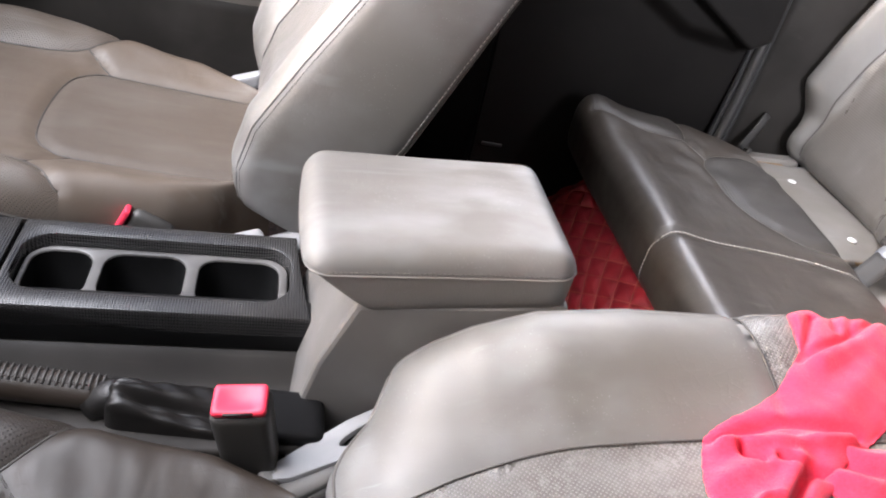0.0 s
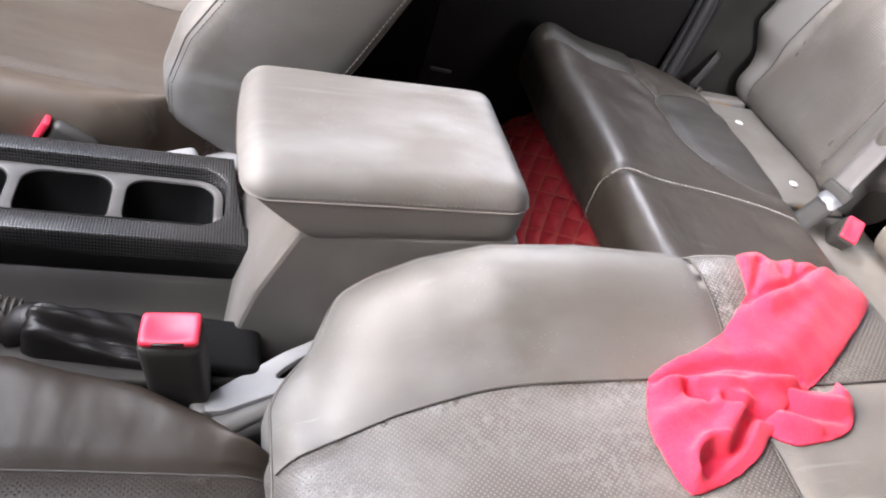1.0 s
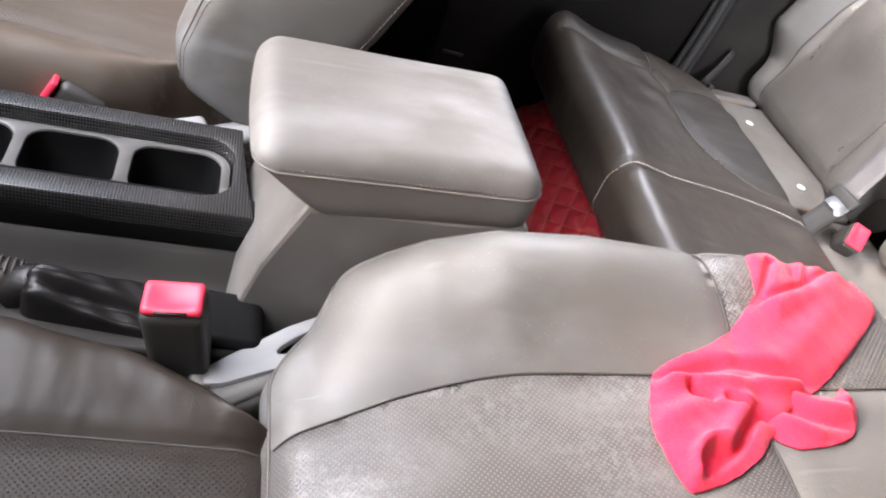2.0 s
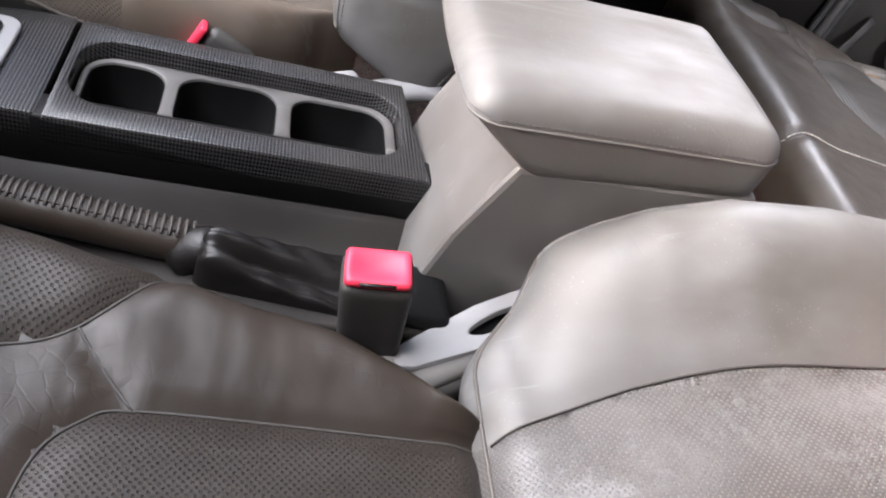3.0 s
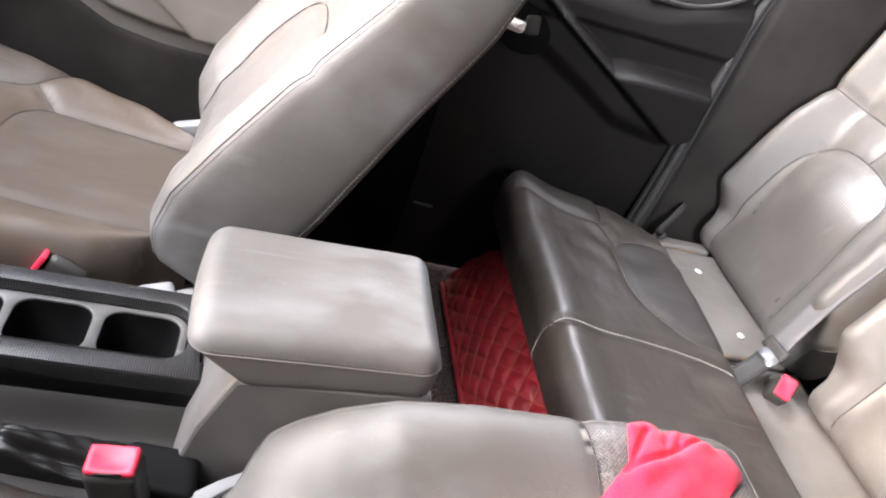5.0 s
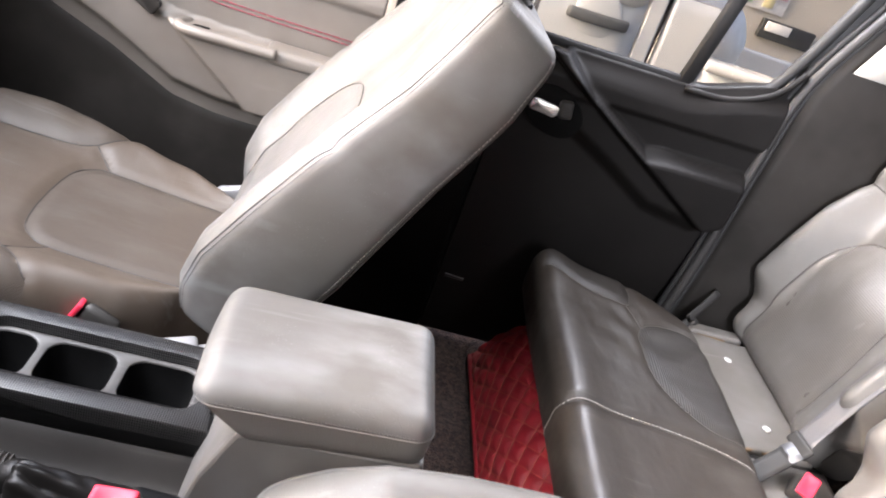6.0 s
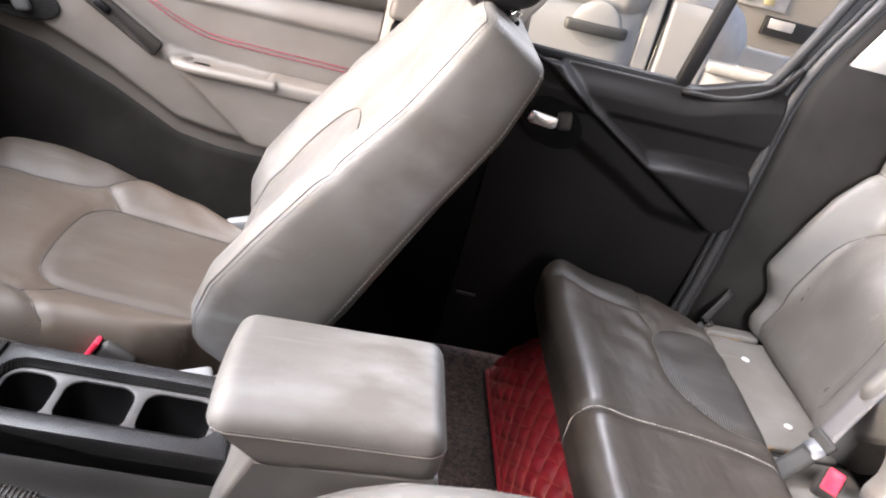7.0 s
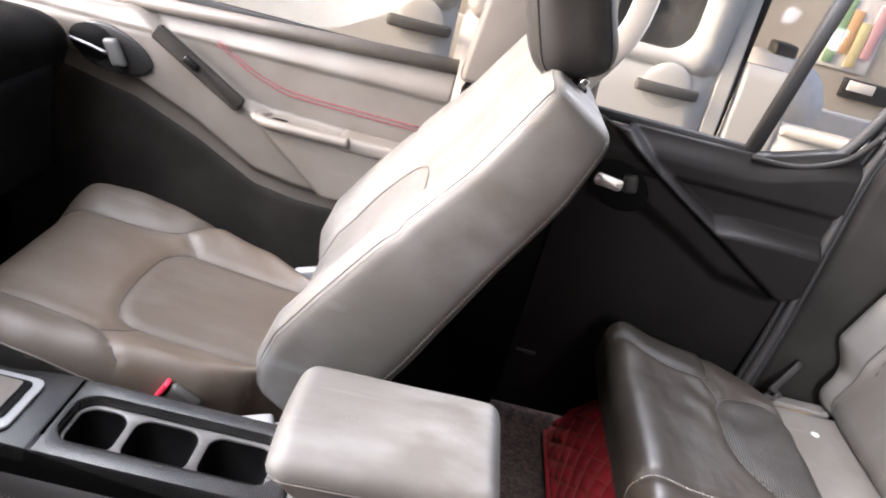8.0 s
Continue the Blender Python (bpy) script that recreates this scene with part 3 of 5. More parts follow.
def front_bulge(x, z):
    """The swept armrest band of the front door: proud of the lower skin, with a deeper elbow pad behind the crease."""
    low = float(np.interp(x, [-0.80, -0.545, -0.42, -0.30, -0.22, -0.16, 0.06], [0.64, 0.585, 0.53, 0.462, 0.448, 0.445, 0.450]))
    high = float(np.interp(x, [-0.80, -0.54, -0.33, -0.29, -0.15, 0.06], [0.80, 0.715, 0.592, 0.585, 0.580, 0.565]))
    band = smooth01((z - low) / 0.022) * (1 - smooth01((z - high) / 0.010))
    crease = -0.315 + (0.585 - z) * 1.22
    pad = smooth01((x - crease) / 0.014) * (1 - smooth01((x - 0.05) / 0.02))
    upper = 0.006 * smooth01((z - 0.690) / 0.006)
    return band * (0.030 + 0.026 * pad) + upper


f_top = sheet(door_panel(-0.80, 0.045, lambda x: 0.742 + 0.05 * (x + 0.24), front_bulge), 170, 150, 0.03, (0, 1, 0))
door_f = thing("door_1", (-0.38, 0.71, 0.06), "closed taupe front passenger door with armrest and red stitching", "car door", kind="structure")
part("panel", f_top, M_TRIM, door_f)
# A thin darker skin over the taupe panel, painting shade on its lower part.
part("shaded_lower_skin", sheet(door_panel(-0.80, 0.040, lambda x: float(np.interp(x, [-0.80, -0.545, -0.42, -0.30, -0.22, -0.16, 0.06], [0.64, 0.585, 0.53, 0.462, 0.448, 0.445, 0.450])) - 0.004, lambda x, z: 0.004), 60, 40, 0.003, (0, 1, 0)), M_DOOR_SHADE, door_f, "lower door skin with the dashboard's shade in its colour")
part("window_ledge", tube([(-0.80, 0.728, 0.722), (-0.4, 0.728, 0.740), (0.045, 0.728, 0.762)], 0.014, 10), M_TRIM, door_f)
part("window_seal", box(-0.80, 0.035, 0.742, 0.756, 0.735, 0.762, 0.003), M_RUBBER, door_f, "black rubber window strip")
for k2 in (0, 1):
    part("stitching", stitches(smooth_line([(-0.40, 0.708, 0.703 - 0.008 * k2), (-0.334, 0.708, 0.667 - 0.008 * k2), (-0.295, 0.7135, 0.650 - 0.008 * k2), (-0.253, 0.714, 0.640 - 0.008 * k2), (-0.151, 0.714, 0.636 - 0.008 * k2), (0.04, 0.714, 0.634 - 0.008 * k2)], 0.01), 0.0010, 0.016, 0.0012), M_REDTHREAD, door_f, "double line of red stitching")
part("switch_panel", prism(rounded(0.20, 0.030, 0.008), 0.014, 0.003, 2, pose(-0.420, 0.686, 0.650, 90, 0, 0) @ pose(0, 0, 0, 0, 0, -31)), M_GREY_DARK, door_f, "dark grey window switch panel")
sw = part("window_switch", rbox((0.030, 0.012, 0.014), 0.003, 2, pose(-0.433, 0.672, 0.658, 0, 31, 0)), M_BLACK, door_f, "black window switch")
bez = part("handle_bezel", prism([(0.075 * math.cos(a) * (1 + 0.2 * math.cos(a)), 0.042 * math.sin(a)) for a in [2 * math.pi * i / 28 for i in range(28)]], 0.012, 0.004, 2, pose(-0.595, 0.690, 0.645, 90, 0, 0) @ pose(0, 0, 0, 0, 0, -12)), M_CARBON, door_f, "carbon look handle bezel")
# A flat plate, not a cavity: the shade inside is its colour.
part("handle_recess", prism([(0.044 * math.cos(a), 0.031 * math.sin(a)) for a in [2 * math.pi * i / 24 for i in range(24)]], 0.003, 0.001, 1, pose(-0.618, 0.677, 0.652, 90, 0, 0) @ pose(0, 0, 0, 0, 0, -10)), M_RECESS, bez, "flat black plate for the shaded handle cavity")
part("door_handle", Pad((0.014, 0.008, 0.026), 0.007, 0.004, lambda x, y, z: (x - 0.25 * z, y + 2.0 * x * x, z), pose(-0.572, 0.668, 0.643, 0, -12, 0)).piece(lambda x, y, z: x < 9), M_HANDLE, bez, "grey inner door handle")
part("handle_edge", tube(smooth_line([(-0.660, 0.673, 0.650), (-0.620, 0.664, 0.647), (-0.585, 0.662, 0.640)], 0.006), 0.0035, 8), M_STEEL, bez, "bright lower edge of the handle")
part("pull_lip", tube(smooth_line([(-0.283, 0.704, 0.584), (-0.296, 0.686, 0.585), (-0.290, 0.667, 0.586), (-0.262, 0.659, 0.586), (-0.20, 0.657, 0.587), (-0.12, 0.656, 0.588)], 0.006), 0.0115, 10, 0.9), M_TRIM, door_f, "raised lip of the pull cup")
# Solid black pad where the pull cup only holds shade.
part("pull_cup_shade", Pad((0.016, 0.012, 0.006), 0.005, 0.003, lambda x, y, z: (x + 0.5 * y, y, z), pose(-0.262, 0.684, 0.584)).piece(lambda x, y, z: x < 9), M_RECESS, door_f, "black pad for the shade in the pull cup")
part("elbow_block", Pad((0.092, 0.030, 0.014), 0.009, 0.006, plain_shape, pose(-0.048, 0.682, 0.584)).piece(lambda x, y, z: x < 9), M_TRIM, door_f, "padded block behind the pull cup")


def rear_bulge(x, z):
    """The same swept band on the rear door, ending in a rounded elbow pad."""
    low = float(np.interp(x, [0.30, 0.41, 0.433, 0.546, 0.652, 0.772, 0.84], [0.64, 0.600, 0.589, 0.533, 0.474, 0.455, 0.49]))
    high = float(np.interp(x, [0.30, 0.384, 0.458, 0.60, 0.64, 0.84], [0.80, 0.735, 0.668, 0.590, 0.594, 0.594]))
    band = smooth01((z - low) / 0.036) * (1 - smooth01((z - high) / 0.020))
    crease = 0.60 + (0.580 - z) * 1.65
    pad = smooth01((x - crease) / 0.016)
    return band * (0.022 + 0.034 * pad) * (1 - smooth01((x - 0.805) / 0.028)) + 0.006 * smooth01((z - 0.66) / 0.008)


def rear_top(x):
    return 0.742 + 0.050 * smooth01((x - 0.62) / 0.22) if x > 0.62 else 0.742


door_r = thing("door_2", (0.55, 0.71, 0.06), "closed charcoal rear passenger door with moulded armrest", "car door", kind="structure")
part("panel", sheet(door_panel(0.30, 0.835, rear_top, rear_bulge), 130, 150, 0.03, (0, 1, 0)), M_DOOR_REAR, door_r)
part("window_seal", box(0.32, 0.625, 0.744, 0.758, 0.733, 0.752, 0.003), M_RUBBER, door_r, "black rubber window strip")
part("window_post", prism([(0.616, 0.735), (0.644, 0.735), (0.716, 1.22), (0.690, 1.22)], 0.020, 0.003, 1, Matrix.Translation((0, 0.760, 0)) @ XZ), M_RUBBER, door_r, "black post between window and quarter pane")
part("window_frame", tube(smooth_line([(0.640, 0.744, 0.736), (0.72, 0.744, 0.742), (0.79, 0.744, 0.775), (0.835, 0.742, 0.865), (0.90, 0.738, 1.05), (0.96, 0.735, 1.22)], 0.02), 0.012, 8), M_RUBBER, door_r, "black rubber pane edge")
part("quarter_ledge", tube(smooth_line([(0.63, 0.728, 0.735), (0.72, 0.726, 0.740), (0.80, 0.724, 0.776), (0.838, 0.722, 0.83)], 0.02), 0.007, 8), M_DOOR_REAR, door_r)
# Flat plate too: the recess's shade is painted on as black.
rb = part("handle_bezel", prism([(0.066 * math.cos(a), 0.044 * math.sin(a)) for a in [2 * math.pi * i / 28 for i in range(28)]], 0.006, 0.002, 2, pose(0.395, 0.690, 0.630, 90, 0, 0) @ pose(0, 0, 0, 0, 0, -25)), M_RECESS, door_r, "flat black plate for the shaded handle recess")
part("door_handle", prism(rounded(0.060, 0.026, 0.009), 0.007, 0.003, 2, pose(0.372, 0.677, 0.636, 90, 0, 0) @ pose(0, 0, 0, 0, 8, -8)), M_CHROME, rb, "chrome inner door handle")
part("lock_tab", Pad((0.014, 0.008, 0.018), 0.007, 0.004, plain_shape, pose(0.415, 0.682, 0.640, 0, -10, 0)).piece(lambda x, y, z: x < 9), M_BELTBUCK, rb)
for y, s in ((0.752, 1),):
    for name, x0, x1 in (("window_1", -0.80, 0.04), ("window_2", 0.31, 0.96)):
        pane = slab(name, box(x0, x1, y, y + 0.004, 0.735, 1.24, 0), M_GLASS, "clear glass pane of the closed side window", "window")
        pane.visible_shadow = False


# ---- centre console ----
console = thing("centre_console", (-0.1, 0.03, 0.04), "grey plastic centre console between the front seats", "console")
# Rear box under the armrest: side view drawn in xz.
box_side = [(-0.045, 0.30), (-0.030, 0.36), (0.0, 0.435), (0.205, 0.448), (0.235, 0.20), (0.24, 0.05), (-0.07, 0.05), (-0.055, 0.24)]
sharp(part("storage_box", prism(box_side, 0.19, 0.005, 2, Matrix.Translation((0, 0.098, 0)) @ XZ), M_GREY, console), 18)


def ledge(u, v):
    """The console's lower shelf, beside the tray and round the handbrake."""
    x = -0.95 + 0.92 * u
    y = -0.150 + 0.140 * v
    rise = 0.035 * smooth01((y + 0.05) / 0.045)
    edge = 0.05 * smooth01((-0.125 - y) / 0.03)
    return x, y, 0.268 + rise - edge


part("lower_shelf", sheet(ledge, 90, 40, 0.20), M_GREY_DARK, console)

tray = part("tray", prism([(-0.92, 0.300), (-0.038, 0.300), (-0.033, 0.347), (-0.345, 0.347), (-0.92, 0.365)], 0.031, 0.003, 2, Matrix.Translation((0, 0.017, 0)) @ XZ), M_BLACK, console, "black side of the cup holder tray")


def ring_plate(outer, holes, z0, z1, bevel=0.0):
    """A plate with openings: outer and holes are closed outlines in xy."""
    bm = bmesh.new()
    edges = []
    for line in [outer] + holes:
        vs = [bm.verts.new((x, y, z1)) for x, y in line]
        edges += [bm.edges.new((vs[i], vs[(i + 1) % len(vs)])) for i in range(len(vs))]
    bmesh.ops.triangle_fill(bm, use_beauty=True, use_dissolve=False, edges=edges)
    out = bmesh.ops.extrude_face_region(bm, geom=bm.faces[:])
    bmesh.ops.translate(bm, vec=(0, 0, z0 - z1), verts=[v for v in out["geom"] if isinstance(v, bmesh.types.BMVert)])
    bmesh.ops.recalc_face_normals(bm, faces=bm.faces)
    if bevel > 0:
        rim = [e for e in bm.edges if len(e.link_faces) == 2 and e.calc_face_angle(0) > 1.0 and all(abs(v.co.z - z1) < 1e-5 for v in e.verts)]
        bmesh.ops.bevel(bm, geom=rim, offset=bevel, segments=2, profile=0.5, affect="EDGES")
    return bm


deck_outer = [(-0.348, -0.014), (-0.034, -0.014), (-0.044, 0.060), (-0.050, 0.135), (-0.348, 0.135)]
sharp(part("tray_deck", ring_plate(deck_outer, [rounded(0.282, 0.096, 0.032, 8, -0.198, 0.061)], 0.322, 0.3485, 0.004), M_CARBON, console, "carbon look deck round the cup holders"))
part("tray_side", box(-0.348, -0.050, 0.121, 0.135, 0.27, 0.323, 0.003), M_CARBON, console)
cup_x = ((-0.300, 0.062), (-0.214, 0.086), (-0.113, 0.088))
cups = [rounded(w, 0.079, 0.022, 6, x, 0.059) for x, w in cup_x]
insert = part("cup_insert", ring_plate(rounded(0.278, 0.092, 0.030, 8, -0.198, 0.061), cups, 0.326, 0.334, 0.003), M_CUP, console, "dusty grey cup holder insert")
sharp(insert)
# Wells are blacker than the other plastic: shade inside is in their colour.
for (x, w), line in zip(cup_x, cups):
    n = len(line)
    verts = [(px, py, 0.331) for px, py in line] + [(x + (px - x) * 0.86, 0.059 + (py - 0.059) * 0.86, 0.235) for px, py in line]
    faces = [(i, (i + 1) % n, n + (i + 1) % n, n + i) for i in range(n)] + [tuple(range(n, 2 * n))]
    part("cup_well", (verts, faces, None), M_RECESS, insert, "black cup well with its shade in the colour")
# Gear selector plate further forward.
sharp(part("selector_deck", box(-0.62, -0.351, -0.014, 0.135, 0.322, 0.349, 0.004), M_CARBON, console, "carbon look selector surround"))
plate = part("selector_plate", prism(rounded(0.15, 0.105, 0.014), 0.006, 0.002, 2, pose(-0.462, 0.052, 0.3495)), M_LEVER, console, "pale gear selector frame")
window = rounded(0.118, 0.076, 0.008)
part("selector_window", prism(window, 0.003, 0.001, 1, pose(-0.458, 0.054, 0.356)), M_BLACK, plate, "black gear selector window")
part("selector_slide", prism(rounded(0.060, 0.062, 0.006), 0.003, 0.001, 1, pose(-0.438, 0.054, 0.360)), M_TRIM, plate, "pale gear selector slide")

# Armrest lid: stuffed top, seam, lower skirt.
lid = thing("console_armrest", (0.08, 0.0, 0.44), "worn taupe leather armrest lid on the centre console", "armrest")


def lid_shape(x, y, z):
    t = (x + 0.136) / 0.272
    top = np.clip((z + 0.038) / 0.056, 0, 1)
    crown = np.clip((z - 0.012) / 0.026, 0, 1)
    z2 = z + 0.010 * t - 0.006 + crown * 0.007 * (1 - (y / 0.112) ** 2) * (1 - (x / 0.150) ** 4) + crown * 0.0012 * np.sin(31 * x + 17 * y) * np.cos(23 * y)
    x2 = x + (1 - top) * 0.075 * np.clip(1 - t * 1.8, 0, 1) - 0.006 * top * (1 - (y / 0.1) ** 2) * np.clip(1 - t, 0, 1)
    y2 = y * (1 - 0.05 * t - 0.06 * (1 - top) + 0.012 * np.sin(np.pi * top))
    return x2, y2, z2


SEAM_Z = 0.016
lid_pad = Pad((0.129, 0.102, 0.037), 0.023, 0.006, lid_shape, pose(0.077, 0.003, 0.461))
part("lid_top", lid_pad.piece(lambda x, y, z: z > SEAM_Z), M_LEATHER, lid)
part("lid_skirt", lid_pad.piece(lambda x, y, z: z <= SEAM_Z), M_PEBBLE, lid, "pebbled leather skirt")
hx, hy = 0.129, 0.102
ring = [(-hx + 0.02, -hy), (hx - 0.02, -hy), (hx, -hy + 0.02), (hx, hy - 0.02), (hx - 0.02, hy), (-hx + 0.02, hy), (-hx, hy - 0.02), (-hx, -hy + 0.02)]
dense = []
for (ax, ay), (bx, by) in zip(ring, ring[1:] + ring[:1]):
    for i in range(14):
        dense.append((ax + (bx - ax) * i / 14, ay + (by - ay) * i / 14, SEAM_Z))
part("seam", tube(lid_pad.on(dense, 0.0002), 0.0012, 6, closed=True), M_PEBBLE, lid)
part("stitching", stitches(lid_pad.on([(a, b, c + 0.004) for a, b, c in dense], 0.0002), 0.0004, 0.0035, 0.0012), M_PIPING, lid, "pale stitching")

# Handbrake with its gathered boot.
brake = thing("handbrake", (-0.2, -0.085, 0.28), "black leather handbrake lever with gathered boot", "handbrake")
part("base_plate", prism(rounded(0.34, 0.075, 0.026), 0.012, 0.004, 2, pose(-0.200, -0.112, 0.288)), M_GREY_DARK, brake)
part("base_end", Pad((0.040, 0.032, 0.010), 0.010, 0.005, lambda x, y, z: (x, y, z - 0.10 * x), pose(-0.056, -0.110, 0.303)).piece(lambda x, y, z: x < 9), M_BLACK, brake, "black end of the boot frame")


def boot_shape(x, y, z):
    """Soft leather drawn tight at the collar: a crest along the top, deep folds along the flank, fine pleats."""
    t, v = (x + 0.095) / 0.19, y / 0.036
    crest = 0.005 * np.exp(-((v - 0.15) / 0.35) ** 2) * (1 - t)
    groove = 0.013 * np.exp(-((v + 0.30 + 0.25 * t) / 0.17) ** 2) * np.clip(1.2 - t, 0, 1) * np.clip(t * 5, 0, 1)
    second = 0.006 * np.exp(-((v + 0.85 - 0.2 * t) / 0.15) ** 2) * np.clip(t * 3, 0, 1)
    pleat = 0.0016 * np.sin(v * 13 + 3 * t) * np.exp(-t * 4) + 0.0009 * np.sin(x * 190 + v * 5)
    return x, y * (0.50 + 0.60 * t), z * (1.25 - 0.75 * t) + 0.012 * (1 - t) + np.clip(z / 0.02, 0, 1) * (crest - groove - second + pleat)


part("boot", Pad((0.095, 0.036, 0.025), 0.014, 0.003, boot_shape, pose(-0.125, -0.108, 0.288, 0, 4, 0)).piece(lambda x, y, z: x < 9), M_BOOT, brake, "creased black leather boot")
part("collar", tube(smooth_line([(-0.232, -0.100, 0.302), (-0.219, -0.100, 0.314), (-0.207, -0.102, 0.318)], 0.006), 0.0175, 14), M_BOOT, brake)
part("grip", tube(smooth_line([(-0.50, -0.082, 0.334), (-0.44, -0.084, 0.331), (-0.36, -0.087, 0.324), (-0.225, -0.094, 0.312)], 0.01), 0.0165, 14), M_SEAT_DARK, brake, "brown leather wrapped lever")
grip_line = smooth_line([(-0.50, -0.082, 0.334), (-0.44, -0.084, 0.331), (-0.36, -0.087, 0.324), (-0.225, -0.094, 0.312)], 0.0054)
for p in grip_line:
    part("lace", tube([p + Vector((0.002 * math.sin(radians(a)), 0.0172 * math.cos(radians(a)), 0.0172 * math.sin(radians(a)))) for a in (50, 75, 100, 125)], 0.0014, 5), M_SEAMDARK, brake)
part("grip_seam", tube(smooth_line([(-0.49, -0.088, 0.3498), (-0.44, -0.090, 0.3465), (-0.36, -0.093, 0.3392), (-0.235, -0.099, 0.3278)], 0.01), 0.0012, 6), M_SEAT_DARK, brake)


# ---- front seats ----
def front_seat(name, cx, cy, cushion_x, cushion_z, tilt, hem, back_o, recline, plan, ins, neck, label, m_main, m_insert, m_perf, m_back, m_back_insert, m_head):
    """A bucket seat. cx: its middle line; inboard is towards y = 0."""
    seat = thing(name, (cushion_x, cy, 0.05), label, "car seat", "front seats")
    side = -1 if cx > 0 else 1      # the side that faces the console

    # Cushion
    def cush(x, y, z):
        t = (x + 0.26) / 0.52
        top = np.clip((z + 0.06) / 0.12, 0, 1)
        b = np.clip((np.abs(y) - 0.12) / 0.10, 0, 1)
        bol = 0.030 * b * b * (3 - 2 * b) * top * np.clip(1.25 - 0.9 * t, 0.2, 1)
        dish = -0.010 * np.exp(-((x - 0.08) / 0.16) ** 2 - (y / 0.13) ** 2) * top
        front = -0.035 * np.clip((0.16 - t) / 0.16, 0, 1) ** 2 * top
        wr = 0.0011 * np.sin(x * 70 + 20 * y + 2 * np.sin(y * 30)) * top * np.clip((np.abs(y) - 0.14) / 0.05, 0, 1)
        edge = np.interp(x, [-0.26, -0.10, 0.02, 0.14, 0.19, 0.215, 0.26], [0.245, 0.262, 0.235, 0.206, 0.178, 0.155, 0.13])
        y2 = np.sign(y) * (np.minimum(np.abs(y), 0.125) + np.maximum(np.abs(y) - 0.125, 0) * (edge - 0.125) / 0.120)
        return x, y2, z + bol + dish + front + wr + tilt * (0.5 - t) + 0.006

    half_i = 0.124
    side_seams = [[(0.015, s * half_i), (-0.026, s * 0.172)] for s in (-1, 1)]
    front_seams = [[(0.024, s * 0.243), (0.004, s * 0.205), (-0.026, s * 0.172), (-0.063, s * 0.155), (-0.13, s * 0.148), (-0.25, s * 0.150)] for s in (-1, 1)]
    cpad = Pad((0.26, 0.245, 0.065), 0.045, 0.0075, cush, pose(cushion_x, cy, cushion_z - 0.065), [ins] + side_seams + front_seams, 0.006, 0.009, 0.60)
    in_ins = lambda x, y, z: (z > 0.04) & cpad.within(0)(x, y, z)
    in_front = lambda x, y, z: (z > 0.0) & (cpad.within(3, (-0.27, -0.15), (-0.27, -0.26), (0.024, -0.26))(x, y, z) | cpad.within(4, (-0.27, 0.15), (-0.27, 0.26), (0.024, 0.26))(x, y, z))
    hem_at = lambda x: np.interp(x, [-0.20, -0.10, 0.03, 0.10, 0.20], [hem, hem, hem - 0.03, hem - 0.065, hem - 0.10])
    in_hem = lambda x, y, z: (y * side > 0.2449) & (z < hem_at(x))
    cushion = part("cushion", cpad.piece(lambda x, y, z: ~in_ins(x, y, z) & ~in_front(x, y, z) & ~in_hem(x, y, z)), m_main, seat)
    part("side_trim", cpad.piece(in_hem), M_BELTBUCK, cushion, "dark side trim of the cushion")
    part("insert", cpad.piece(in_ins), m_insert, cushion, "perforated leather seat insert")
    for s in (-1, 1):
        part("thigh_panel", cpad.piece(lambda x, y, z: in_front(x, y, z) & (y * s > 0)), m_perf, cushion, "perforated thigh bolster panel")
    for l in [ins] + side_seams + front_seams:
        part("seam", tube(cpad.on_top(l, 0.0004), 0.0011, 6), M_SEAMDARK, cushion)
    rim = []
    for i in range(61):
        rim.append((-0.22 + 0.46 * i / 60, side * 0.245, max(-0.05, float(hem_at(-0.22 + 0.46 * i / 60)) + 0.002)))
    part("edge_seam", tube(cpad.on(rim, 0.0006), 0.0018, 6), M_PIPING, cushion)
    part("side_shield", Pad((0.25, 0.014, 0.060), 0.010, 0.012, lambda x, y, z: (x, y, z - 0.02 * np.clip(-x, 0, 1)), pose(cushion_x - 0.02, cy + side * 0.195, cushion_z - 0.155)).piece(lambda x, y, z: x < 9), M_BELTBUCK, seat, "dark plastic side shield")
    part("seat_base", box(cushion_x - 0.22, cushion_x + 0.22, cy - 0.17, cy + 0.17, 0.05, cushion_z - 0.10, 0.012), M_BLACK, seat, "black steel seat base")
    for s in (-1, 1):
        part("rail", box(cushion_x - 0.24, cushion_x + 0.26, cy + s * 0.18 - 0.02, cy + s * 0.18 + 0.02, 0.035, 0.075, 0.004), M_BLACK, seat, "steel floor rail")

    # Backrest: own x runs up the back, own z out of its front.
    a = radians(recline)
    m = Matrix(((math.sin(a), 0, -math.cos(a), back_o[0]), (0, 1, 0, cx), (math.cos(a), 0, math.sin(a), back_o[1]), (0, 0, 0, 1)))
    bpad = Pad(plan["half"], plan["r"], 0.0075, plan["shape"], m, [plan["insert"]] + plan["shoulders"] + plan["lines"], 0.005, 0.009, 0.70)
    hx, hy, hz = plan["half"]
    foot_y = plan["insert"][0][1]
    in_bi = lambda x, y, z: (z > hz * 0.4) & bpad.within(0, (-hx - 0.01, -foot_y), (-hx - 0.01, foot_y))(x, y, z)

    def in_bt(x, y, z):
        hit = np.zeros(x.shape, dtype=bool)
        for k2, s in ((0, 1), (1, -1)):
            hit |= inside(x, y, bpad.seams[1 + k2] + [(hx + 0.02, s * plan["shoulders"][0][-1][1]), (hx + 0.02, s * (hy + 0.02)), (plan["shoulders"][0][0][0], s * (hy + 0.02))])
